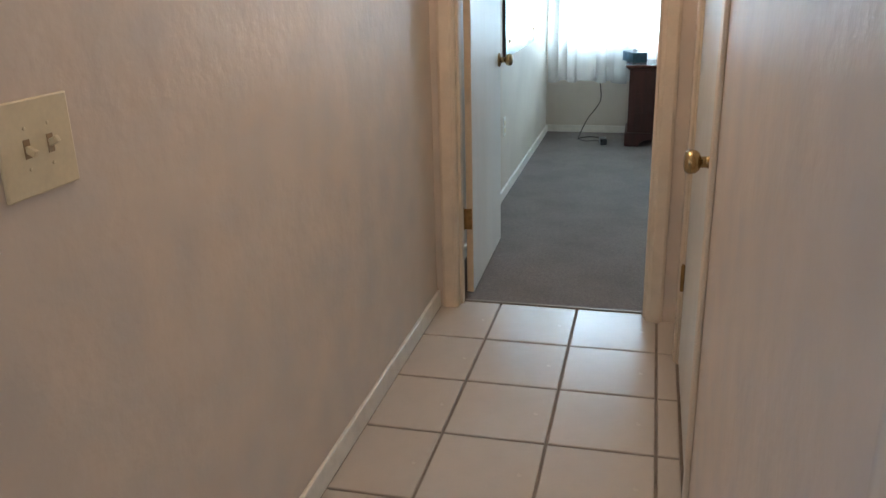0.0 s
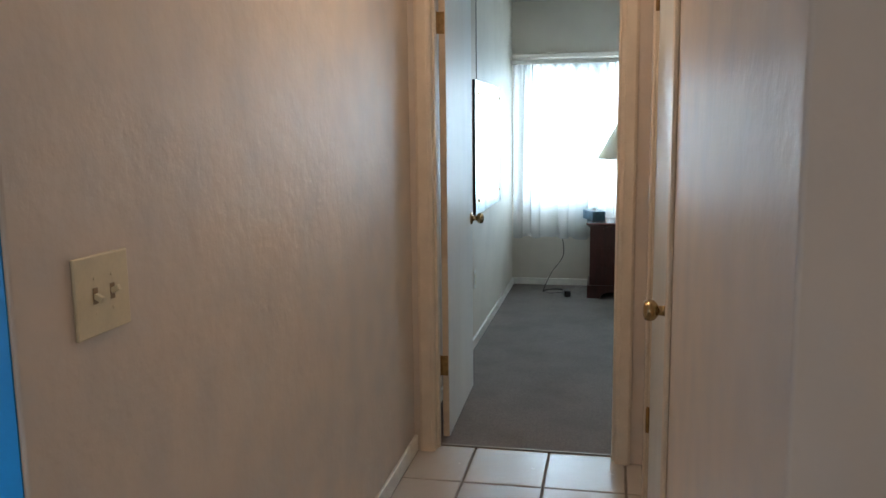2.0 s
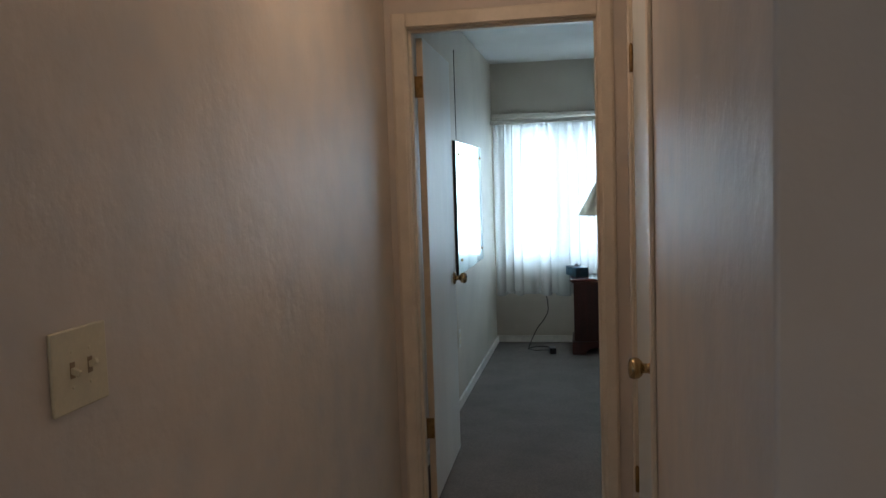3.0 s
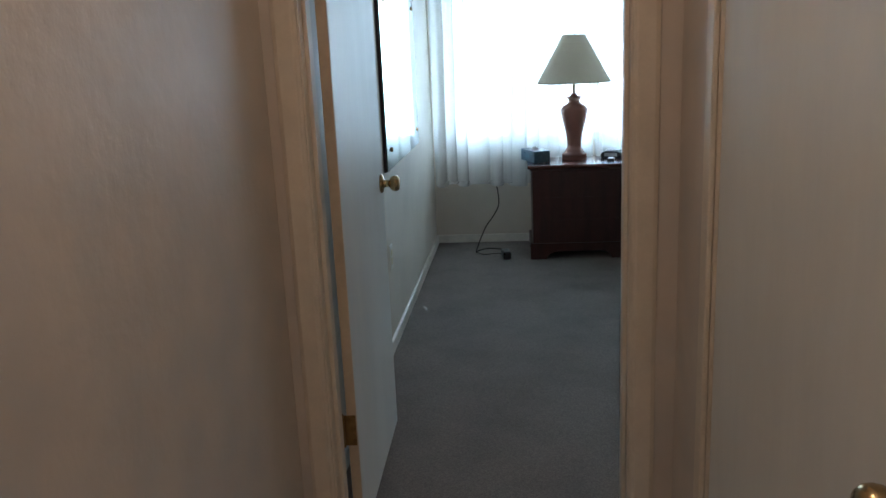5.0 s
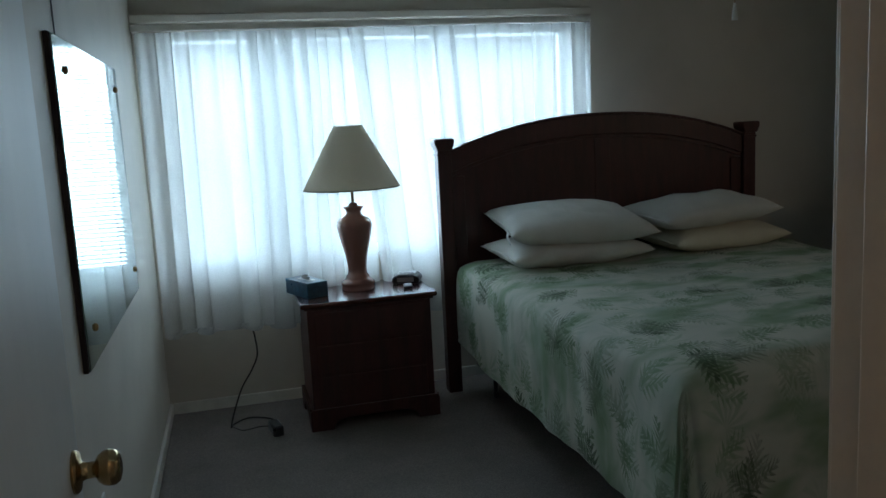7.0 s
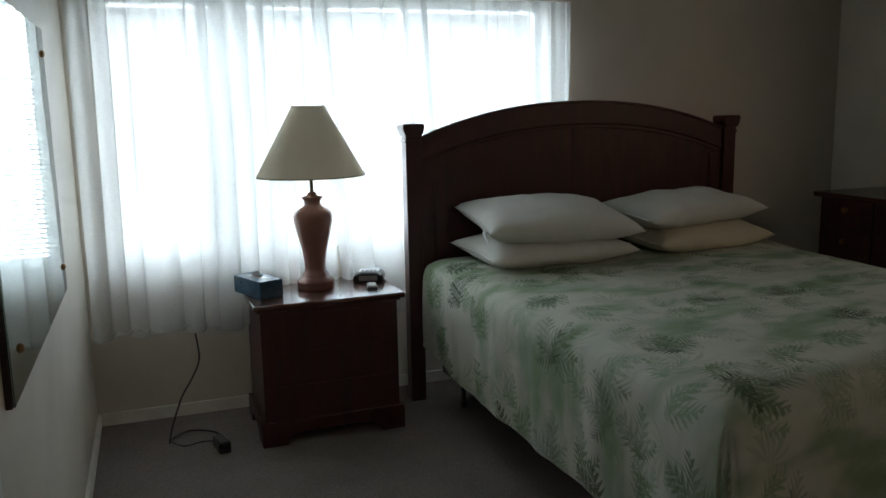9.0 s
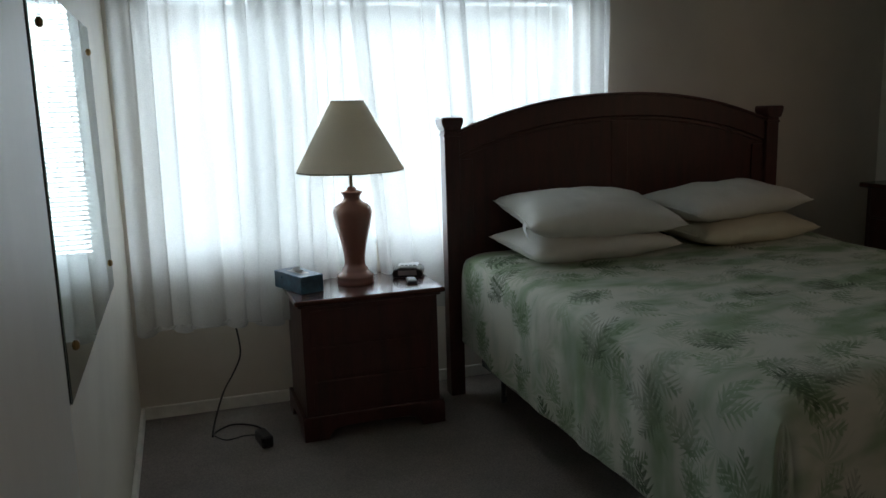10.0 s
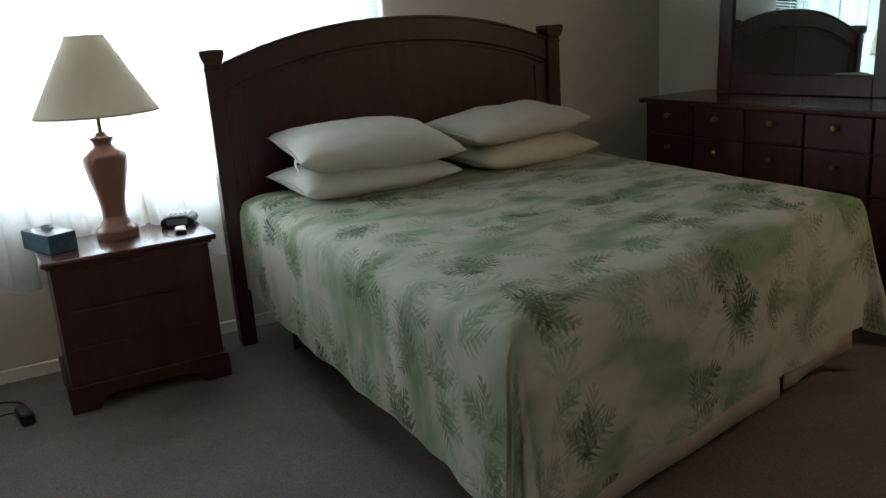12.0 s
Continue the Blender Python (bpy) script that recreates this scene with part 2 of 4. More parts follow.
def palm_material():
    """Cream cotton printed with misty green patches and feathered palm fronds; uses the cloth's own flat coordinates in metres."""
    m = bpy.data.materials.new("palm_print_cotton")
    m.use_nodes = True
    n, l = m.node_tree.nodes, m.node_tree.links
    b = n["Principled BSDF"]
    uv = n.new("ShaderNodeUVMap")
    uv.uv_map = "cloth"

    def math_node(op, a, c=None, clamp=False):
        k = n.new("ShaderNodeMath")
        k.operation, k.use_clamp = op, clamp
        for i, v in enumerate((a, c)):
            if v is None:
                continue
            if isinstance(v, (int, float)):
                k.inputs[i].default_value = v
            else:
                l.new(v, k.inputs[i])
        return k.outputs[0]

    def remap(v, a, c, lo=0.0, hi=1.0):
        k = n.new("ShaderNodeMapRange")
        k.interpolation_type = "SMOOTHSTEP"
        for i, q in zip(("From Min", "From Max", "To Min", "To Max"), (a, c, lo, hi)):
            k.inputs[i].default_value = q
        l.new(v, k.inputs["Value"])
        return k.outputs[0]

    def noise_fac(scale, detail, vec=None, shift=0.0, stretch=(1, 1, 1)):
        t = n.new("ShaderNodeTexNoise")
        t.noise_dimensions = "3D"
        mp = n.new("ShaderNodeMapping")
        mp.inputs["Location"].default_value, mp.inputs["Scale"].default_value = (shift, shift, shift), stretch
        l.new(vec or uv.outputs[0], mp.inputs[0])
        t.inputs["Scale"].default_value, t.inputs["Detail"].default_value = scale, detail
        l.new(mp.outputs[0], t.inputs["Vector"])
        return t.outputs["Fac"]

    def fronds(scale, shift, size, leaflets, curl, spread):
        """Fan palms, one in each cell, each turned its own way: pointed leaflets that bend as they leave the stem."""
        mp = n.new("ShaderNodeMapping")
        mp.inputs["Location"].default_value = (shift, shift * 0.7, 0)
        l.new(uv.outputs[0], mp.inputs[0])
        v = n.new("ShaderNodeTexVoronoi")
        v.voronoi_dimensions = "2D"
        v.inputs["Scale"].default_value, v.inputs["Randomness"].default_value = scale, 0.8
        l.new(mp.outputs[0], v.inputs["Vector"])
        sub = n.new("ShaderNodeVectorMath")
        sub.operation = "SUBTRACT"
        l.new(mp.outputs[0], sub.inputs[0])
        l.new(v.outputs["Position"], sub.inputs[1])
        col = n.new("ShaderNodeSeparateColor")
        l.new(v.outputs["Color"], col.inputs[0])
        rot = n.new("ShaderNodeVectorRotate")
        rot.rotation_type = "Z_AXIS"
        l.new(sub.outputs[0], rot.inputs["Vector"])
        l.new(math_node("MULTIPLY", col.outputs[0], 6.283), rot.inputs["Angle"])
        xyz = n.new("ShaderNodeSeparateXYZ")
        l.new(rot.outputs[0], xyz.inputs[0])
        x, y = math_node("DIVIDE", xyz.outputs[0], size), math_node("DIVIDE", xyz.outputs[1], size)
        r = math_node("SQRT", math_node("ADD", math_node("MULTIPLY", x, x), math_node("MULTIPLY", y, y)))
        wob = math_node("MULTIPLY", math_node("SUBTRACT", noise_fac(14.0, 2.0), 0.5), 0.22)
        ang = math_node("ARCTAN2", y, x)
        bent = math_node("ADD", math_node("ADD", ang, math_node("MULTIPLY", math_node("MULTIPLY", r, r), curl)), wob)
        saw = math_node("MULTIPLY", bent, leaflets / 6.2832)
        tri = math_node("ABSOLUTE", math_node("SUBTRACT", math_node("FRACT", saw), 0.5))
        each = n.new("ShaderNodeTexWhiteNoise")
        each.noise_dimensions = "2D"
        pair = n.new("ShaderNodeCombineXYZ")
        l.new(math_node("FLOOR", saw), pair.inputs[0])
        l.new(math_node("MULTIPLY", col.outputs[2], 37.0), pair.inputs[1])
        l.new(pair.outputs[0], each.inputs["Vector"])
        reach = math_node("ADD", math_node("MULTIPLY", each.outputs["Value"], 0.5), 0.6)
        along = math_node("DIVIDE", r, reach)
        # widest at a third of its length, pointed at the tip
        thick = math_node("MULTIPLY", math_node("SUBTRACT", 1.0, along, True), math_node("ADD", math_node("MULTIPLY", along, 0.85), 0.17))
        blade = remap(math_node("SUBTRACT", thick, tri), -0.11, 0.12)
        fan = remap(math_node("SUBTRACT", spread, math_node("ABSOLUTE", ang)), -0.05, 0.15)
        keep = remap(col.outputs[1], 0.12, 0.18)
        return math_node("MULTIPLY", math_node("MULTIPLY", blade, fan), keep), each.outputs["Value"]

    def tuft(scale, shift, length, leaflets, turns, curl):
        """Palm tufts, one in each cell: a few feathered fronds that spread from one foot, with pointed leaflets along a bent stem."""
        mp = n.new("ShaderNodeMapping")
        mp.inputs["Location"].default_value = (shift, shift * 0.7, 0)
        l.new(uv.outputs[0], mp.inputs[0])
        v = n.new("ShaderNodeTexVoronoi")
        v.voronoi_dimensions = "2D"
        v.inputs["Scale"].default_value, v.inputs["Randomness"].default_value = scale, 0.85
        l.new(mp.outputs[0], v.inputs["Vector"])
        sub = n.new("ShaderNodeVectorMath")
        sub.operation = "SUBTRACT"
        l.new(mp.outputs[0], sub.inputs[0])
        l.new(v.outputs["Position"], sub.inputs[1])
        col = n.new("ShaderNodeSeparateColor")
        l.new(v.outputs["Color"], col.inputs[0])
        wob = math_node("MULTIPLY", math_node("SUBTRACT", noise_fac(11.0, 2.0, shift=shift), 0.5), 0.16)
        lean = math_node("MULTIPLY", math_node("SUBTRACT", col.outputs[0], 0.5), 2.2)
        total, tone_pick = None, None
        for k, turn in enumerate(turns):
            rot = n.new("ShaderNodeVectorRotate")
            rot.rotation_type = "Z_AXIS"
            l.new(sub.outputs[0], rot.inputs["Vector"])
            l.new(math_node("ADD", lean, turn), rot.inputs["Angle"])
            xyz = n.new("ShaderNodeSeparateXYZ")
            l.new(rot.outputs[0], xyz.inputs[0])
            reach = length * (1.0 - 0.12 * k)
            x = math_node("ADD", math_node("DIVIDE", xyz.outputs[0], reach), 0.12)
            y = math_node("ADD", math_node("DIVIDE", xyz.outputs[1], reach), wob)
            y = math_node("SUBTRACT", y, math_node("MULTIPLY", math_node("MULTIPLY", x, x), curl * (1 if turn >= 0 else -1)))
            off = math_node("ABSOLUTE", y)
            inside = math_node("MULTIPLY", x, math_node("SUBTRACT", 1.0, x), True)
            env = math_node("ADD", math_node("MULTIPLY", math_node("SQRT", inside), 0.78), 0.001)
            run = math_node("ADD", math_node("MULTIPLY", math_node("SUBTRACT", x, math_node("MULTIPLY", off, 0.95)), leaflets), math_node("MULTIPLY", math_node("SIGN", y), 0.25))
            tri = math_node("ABSOLUTE", math_node("SUBTRACT", math_node("FRACT", run), 0.5))
            each = n.new("ShaderNodeTexWhiteNoise")
            each.noise_dimensions = "2D"
            pair = n.new("ShaderNodeCombineXYZ")
            l.new(math_node("FLOOR", run), pair.inputs[0])
            l.new(math_node("ADD", math_node("MULTIPLY", col.outputs[2], 37.0), math_node("SIGN", y)), pair.inputs[1])
            l.new(pair.outputs[0], each.inputs["Vector"])
            env = math_node("MULTIPLY", env, math_node("ADD", math_node("MULTIPLY", each.outputs["Value"], 0.45), 0.7))
            thick = math_node("SUBTRACT", 0.46, math_node("MULTIPLY", math_node("DIVIDE", off, env), 0.5))
            blade = remap(math_node("SUBTRACT", thick, tri), -0.10, 0.14)
            blade = math_node("MULTIPLY", blade, remap(inside, 0.0, 0.02))
            total = blade if total is None else math_node("MAXIMUM", total, blade)
            tone_pick = each.outputs["Value"]
        return math_node("MULTIPLY", total, remap(col.outputs[1], 0.15, 0.2)), tone_pick

    mist = remap(noise_fac(4.6, 3.0, stretch=(0.55, 1.15, 1)), 0.44, 0.68)
    mist2 = remap(noise_fac(7.5, 2.0, shift=4.3, stretch=(0.5, 1.1, 1)), 0.48, 0.72)
    base = n.new("ShaderNodeMix")
    base.data_type = "RGBA"
    base.inputs["A"].default_value, base.inputs["B"].default_value = (0.57, 0.57, 0.49, 1), (0.25, 0.335, 0.21, 1)
    l.new(mist, base.inputs["Factor"])
    second = n.new("ShaderNodeMix")
    second.data_type = "RGBA"
    second.inputs["B"].default_value = (0.40, 0.47, 0.39, 1)
    l.new(base.outputs["Result"], second.inputs["A"])
    l.new(math_node("MULTIPLY", mist2, 0.55), second.inputs["Factor"])
    last = second.outputs["Result"]
    near = remap(noise_fac(3.1, 1.0, shift=1.7), 0.38, 0.62)
    layers = [(fronds(4.6, 3.3, 0.13, 15, -0.25, 2.2), (0.29, 0.385, 0.25, 1), 0.55),
              (tuft(4.6, 5.2, 0.155, 6, (0.0, 0.85, -0.8), 0.3), (0.20, 0.30, 0.17, 1), 0.75),
              (tuft(3.8, 0.0, 0.17, 6, (0.1, 1.0, -0.85, 2.0), 0.35), (0.13, 0.205, 0.105, 1), 0.85),
              (tuft(2.8, 9.1, 0.19, 7, (0.0, 0.8, -0.8, -1.7), 0.3), (0.06, 0.095, 0.05, 1), 0.92)]
    for (mask, pick), tone, amount in layers:
        mx = n.new("ShaderNodeMix")
        mx.data_type = "RGBA"
        mx.inputs["B"].default_value = tone
        l.new(last, mx.inputs["A"])
        strength = math_node("MULTIPLY", math_node("MULTIPLY", mask, amount), remap(near, 0.0, 1.0, 0.5, 1.0))
        l.new(math_node("MULTIPLY", strength, remap(pick, 0.0, 1.0, 0.55, 1.0)), mx.inputs["Factor"])
        last = mx.outputs["Result"]
    l.new(last, b.inputs["Base Color"])
    b.inputs["Roughness"].default_value, b.inputs["Specular IOR Level"].default_value = 0.82, 0.25
    bp = n.new("ShaderNodeBump")
    bp.inputs["Strength"].default_value, bp.inputs["Distance"].default_value = 0.35, 0.012
    l.new(noise_fac(7.0, 4.0, shift=2.2), bp.inputs["Height"])
    l.new(bp.outputs[0], b.inputs["Normal"])
    return m


M_SHEER, M_SHADE, M_GLASS, M_MIRROR, M_PALM = sheer_material(), shade_material(), glass_material(), mirror_material(), palm_material()
M_DOME = glow_material("lit_opal_glass", (1.0, 0.74, 0.52), 12.0)


# ---- mesh helpers ----
def bm_box(bm, x0, y0, z0, x1, y1, z1, bevel=0.0, segs=2):
    """Adds a box, with its edges rounded by bevel."""
    made = bmesh.ops.create_cube(bm, size=1.0)
    bmesh.ops.transform(bm, verts=made["verts"],
                        matrix=Matrix.Translation(((x0 + x1) / 2, (y0 + y1) / 2, (z0 + z1) / 2)) @ Matrix.Diagonal((x1 - x0, y1 - y0, z1 - z0, 1)))
    if bevel:
        edges = list({e for v in made["verts"] for e in v.link_edges})
        out = bmesh.ops.bevel(bm, geom=edges, offset=bevel, segments=segs, profile=0.5, affect="EDGES")
        for f in out["faces"]:
            f.smooth = max(abs(c) for c in f.normal) < 0.999
    return bm


def box(*args, bevel=0.0, segs=2):
    return bm_box(bmesh.new(), *args, bevel=bevel, segs=segs)


def boxes(*rows, bevel=0.0):
    bm = bmesh.new()
    for r in rows:
        bm_box(bm, *r, bevel=bevel)
    return bm


def lathe(profile, segs=40, axis="z"):
    """A turned body from (radius, height) pairs."""
    bm = bmesh.new()
    rings = []
    for r, h in profile:
        ring = []
        for k in range(segs):
            a = 2 * math.pi * k / segs
            c, s = r * math.cos(a), r * math.sin(a)
            ring.append(bm.verts.new({"z": (c, s, h), "x": (h, c, s), "y": (s, h, c)}[axis]))
        rings.append(ring)
    for a, b in zip(rings, rings[1:]):
        for k in range(segs):
            bm.faces.new((a[k], a[(k + 1) % segs], b[(k + 1) % segs], b[k]))
    for ring, flip in ((rings[0], True), (rings[-1], False)):
        bm.faces.new(ring[::-1] if flip else ring)
    bmesh.ops.recalc_face_normals(bm, faces=bm.faces)
    for f in bm.faces:
        f.smooth = len(f.verts) == 4
    return bm


def moved(bm, m):
    bmesh.ops.transform(bm, verts=bm.verts, matrix=m)
    return bm


def joined(*bms):
    """One bmesh out of several."""
    first = bms[0]
    for other in bms[1:]:
        me = bpy.data.meshes.new("tmp")
        other.to_mesh(me)
        first.from_mesh(me)
        bpy.data.meshes.remove(me)
        other.free()
    return first


def extrude_outline(points, depth, bevel=0.0, plane="xz"):
    """A slab with the given outline, thick by depth along the third axis."""
    bm = bmesh.new()
    place = {"xz": lambda a, b: (a, 0, b), "yz": lambda a, b: (0, a, b), "xy": lambda a, b: (a, b, 0)}[plane]
    face = bm.faces.new([bm.verts.new(place(a, b)) for a, b in points])
    way = {"xz": (0, depth, 0), "yz": (depth, 0, 0), "xy": (0, 0, depth)}[plane]
    out = bmesh.ops.extrude_face_region(bm, geom=[face])
    bmesh.ops.translate(bm, verts=[v for v in out["geom"] if isinstance(v, bmesh.types.BMVert)], vec=way)
    bmesh.ops.recalc_face_normals(bm, faces=bm.faces)
    if bevel:
        sharp = [e for e in bm.edges if len(e.link_faces) == 2 and e.calc_face_angle(0) > 0.6]
        out = bmesh.ops.bevel(bm, geom=sharp, offset=bevel, segments=2, profile=0.5, affect="EDGES")
        for f in out["faces"]:
            f.smooth = max(abs(c) for c in f.normal) < 0.999
    return bm


def tube(points, radius, segs=8, smooth=6):
    """A round cord along a smoothed line."""
    pts = [Vector(p) for p in points]
    fine = []
    for i in range(len(pts) - 1):
        p0, p1, p2, p3 = pts[max(i - 1, 0)], pts[i], pts[i + 1], pts[min(i + 2, len(pts) - 1)]
        for k in range(smooth):
            t = k / smooth
            fine.append(0.5 * (2 * p1 + (p2 - p0) * t + (2 * p0 - 5 * p1 + 4 * p2 - p3) * t * t + (3 * p1 - p0 - 3 * p2 + p3) * t ** 3))
    fine.append(pts[-1])
    bm = bmesh.new()
    rings = []
    for i, p in enumerate(fine):
        d = (fine[min(i + 1, len(fine) - 1)] - fine[max(i - 1, 0)]).normalized()
        side = d.cross(Vector((0.31, 0.22, 0.93))).normalized()
        up = side.cross(d)
        rings.append([bm.verts.new(p + radius * (math.cos(2 * math.pi * k / segs) * side + math.sin(2 * math.pi * k / segs) * up)) for k in range(segs)])
    for a, b in zip(rings, rings[1:]):
        for k in range(segs):
            bm.faces.new((a[k], a[(k + 1) % segs], b[(k + 1) % segs], b[k]))
    bm.faces.new(rings[0][::-1]), bm.faces.new(rings[-1])
    bmesh.ops.recalc_face_normals(bm, faces=bm.faces)
    for f in bm.faces:
        f.smooth = True
    return bm


def mesh_of(name, bm, mat, smooth=False):
    me = bpy.data.meshes.new(name)
    bm.to_mesh(me)
    bm.free()
    me.materials.append(mat)
    if smooth:
        me.polygons.foreach_set("use_smooth", [True] * len(me.polygons))
        me.set_sharp_from_angle(angle=radians(35))
    return me


def part(name, bm, mat, parent=None, label="", smooth=False):
    """Links a bmesh as one mesh object under a thing or a part."""
    ob = new(name, mesh_of(name, bm, mat, smooth))
    if parent:
        ob.parent = parent
    if label:
        tagged(ob, label)
    return ob


def thing(name, label, category, group="", m=None):
    ob = new(name)
    ob.empty_display_size = 0.1
    if m is not None:
        ob.matrix_world = m
    return tagged(ob, label, category, group)


def structure(name, bm, mat, label, category="wall", smooth=False):
    return tagged(part(name, bm, mat, smooth=smooth), label, category, kind="structure")


# ---- plan ----
LEFT, RIGHT = -0.09, 0.87            # hall walls
WALL0, WALL1 = 0.012, 0.127           # door wall, hall side and bedroom side
DX0, DX1, DZ = 0.0, 0.757, 2.04   # bedroom doorway
ROOM_X0, ROOM_X1, ROOM_Y1, ROOM_Z = -0.115, 4.05, 3.85, 2.43
HALL_Z = 2.45
CORNER_L, CORNER_R = -2.332, -2.605     # outside corners where the hall begins
RD0, RD1 = -1.27, -0.345               # closed door in the hall's other wall

# ---- structure ----
hall_floor = structure("floor_hall", boxes((-3.0, -6.2, -0.12, 3.1, 0.075, -0.004), (-0.2, 0.075, -0.12, 0.95, 0.085, 0.004)), M_GROUT,
                       "cream ceramic tile hall floor with dark grout", "floor")
carpet = bmesh.new()
bm_box(carpet, -0.2, 0.085, -0.12, 4.4, 3.93, 0.008, bevel=0.004)
structure("floor_bedroom", carpet, M_CARPET, "grey-beige cut-pile bedroom carpet", "floor")

structure("wall_hall_left", boxes((LEFT - 0.12, CORNER_L, 0, LEFT, WALL0, HALL_Z), bevel=0.008), M_HALL,
          "glossy tan-white hall wall with a light switch", "wall")
structure("wall_hall_right", boxes((RIGHT, CORNER_R, 0, RIGHT + 0.12, RD0 - 0.02, HALL_Z), (RIGHT, RD1 + 0.02, 0, RIGHT + 0.12, WALL0, HALL_Z),
                                   (RIGHT, RD0 - 0.02, 2.055, RIGHT + 0.12, RD1 + 0.02, HALL_Z), bevel=0.005), M_HALL,
          "glossy tan-white hall wall around a closed door", "wall")
structure("wall_corner_return", boxes((RIGHT + 0.004, CORNER_R + 0.002, 0, 3.1, CORNER_R + 0.12, HALL_Z)), M_HALL, "tan wall turning off at the hall's corner", "wall")
structure("wall_door", boxes((ROOM_X0 - 0.1, WALL0, 0, DX0 - 0.018, WALL1, HALL_Z), (DX1 + 0.018, WALL0, 0, ROOM_X1 + 0.1, WALL1, HALL_Z),
                             (DX0 - 0.018, WALL0, DZ + 0.018, DX1 + 0.018, WALL1, HALL_Z)), M_HALL, "painted wall around the bedroom doorway", "wall")
structure("wall_bedroom_left", boxes((ROOM_X0 - 0.1, WALL1, 0, ROOM_X0, ROOM_Y1 + 0.16, HALL_Z)), M_ROOM, "pale beige bedroom wall with a mirror", "wall")
# the opening from y 0.35 to 1.5 is added to let the warm fill in
structure("wall_bedroom_right", boxes((ROOM_X1, WALL1, 0, ROOM_X1 + 0.1, 0.35, HALL_Z), (ROOM_X1, 1.5, 0, ROOM_X1 + 0.1, ROOM_Y1 + 0.16, HALL_Z),
                                      (ROOM_X1, 0.35, 2.04, ROOM_X1 + 0.1, 1.5, HALL_Z)), M_ROOM, "beige bedroom wall behind the dresser", "wall")
structure("wall_window", boxes((ROOM_X0, ROOM_Y1, 0, ROOM_X1, ROOM_Y1 + 0.16, WIN_Z0), (ROOM_X0, ROOM_Y1, WIN_Z1, ROOM_X1, ROOM_Y1 + 0.16, HALL_Z),
                               (ROOM_X0, ROOM_Y1, WIN_Z0, WIN_X0, ROOM_Y1 + 0.16, WIN_Z1), (WIN_X1, ROOM_Y1, WIN_Z0, ROOM_X1, ROOM_Y1 + 0.16, WIN_Z1)),
          M_ROOM, "beige bedroom wall with the wide window", "wall")
structure("ceiling_bedroom", boxes((ROOM_X0 - 0.1, WALL1, ROOM_Z, ROOM_X1 + 0.1, ROOM_Y1 + 0.16, ROOM_Z + 0.08)), M_CEIL, "white textured bedroom ceiling", "ceiling")
structure("ceiling_hall", boxes((-3.1, -6.3, HALL_Z, 3.2, WALL1, HALL_Z + 0.1)), M_CEIL, "white textured hall ceiling", "ceiling")
# unseen nook, added only to house the warm fill lamp
structure("wall_bathroom", boxes((5.1, 0.0, 0, 5.2, 1.6, HALL_Z), (ROOM_X1 + 0.1, 1.5, 0, 5.1, 1.6, HALL_Z), (ROOM_X1 + 0.1, 0.012, 0, 5.1, 0.112, HALL_Z)), M_ROOM,
          "plain walls closing the added unseen nook", "wall")
structure("ceiling_bathroom", boxes((ROOM_X1 + 0.1, 0.0, 2.4, 5.2, 1.6, 2.45)), M_CEIL, "plain ceiling of the added unseen nook", "ceiling")
structure("floor_bathroom", boxes((ROOM_X1 + 0.08, 0.0, -0.12, 5.2, 1.6, 0.004)), M_PALE, "pale vinyl floor of the added unseen nook", "floor")
# plain walls that close the space behind the start of the walk and the blue room
structure("wall_behind", boxes((-3.1, -6.3, 0, 3.2, -6.2, HALL_Z)), M_HALL, "plain tan wall behind the hall", "wall")
structure("wall_living_right", boxes((3.1, -6.2, 0, 3.2, CORNER_R + 0.12, HALL_Z)), M_HALL, "plain tan side wall", "wall")
structure("wall_blue", boxes((-1.32, -5.0, 0, -1.2, 0.012, HALL_Z)), M_BLUE, "bright blue painted wall of the neighbouring room", "wall")
structure("wall_blue_front", boxes((-1.2, -0.1, 0, LEFT - 0.12, 0.01, HALL_Z)), M_BLUE, "bright blue painted wall of the neighbouring room", "wall")
structure("wall_living_left", boxes((-1.32, -6.2, 0, -1.2, -5.0, HALL_Z)), M_HALL, "plain tan side wall", "wall")
structure("floor_blue_room", boxes((-1.2, -2.35, -0.004, LEFT - 0.12, -0.1, 0.004)), M_PALE, "pale vinyl floor of the neighbouring room", "floor")


def baseboard(name, x0, y0, x1, y1, h, t, label):
    """Baseboard with an eased top edge, along x or along y."""
    bm = box(min(x0, x1), min(y0, y1), 0.0, max(x0, x1), max(y0, y1), h, bevel=min(t * 0.35, 0.006), segs=2)
    structure(name, bm, M_BASE, label, "baseboard")


baseboard("baseboard_hall", LEFT, CORNER_L + 0.01, LEFT + 0.014, WALL0, 0.075, 0.014, "narrow white painted baseboard along the hall")
baseboard("baseboard_hall_right", RIGHT - 0.012, CORNER_R, RIGHT, RD0 - 0.075, 0.075, 0.012, "narrow white painted baseboard along the hall")
baseboard("baseboard_bedroom_left", ROOM_X0, 0.2, ROOM_X0 + 0.016, ROOM_Y1, 0.065, 0.016, "white painted bedroom baseboard")
baseboard("baseboard_window", ROOM_X0 + 0.016, ROOM_Y1 - 0.016, ROOM_X1, ROOM_Y1, 0.065, 0.016, "white painted bedroom baseboard")
baseboard("baseboard_right", ROOM_X1 - 0.016, 1.51, ROOM_X1, ROOM_Y1 - 0.016, 0.065, 0.016, "white painted bedroom baseboard")
baseboard("baseboard_door_wall", DX1 + 0.09, WALL1, ROOM_X1 - 0.016, WALL1 + 0.016, 0.085, 0.016, "white painted bedroom baseboard")
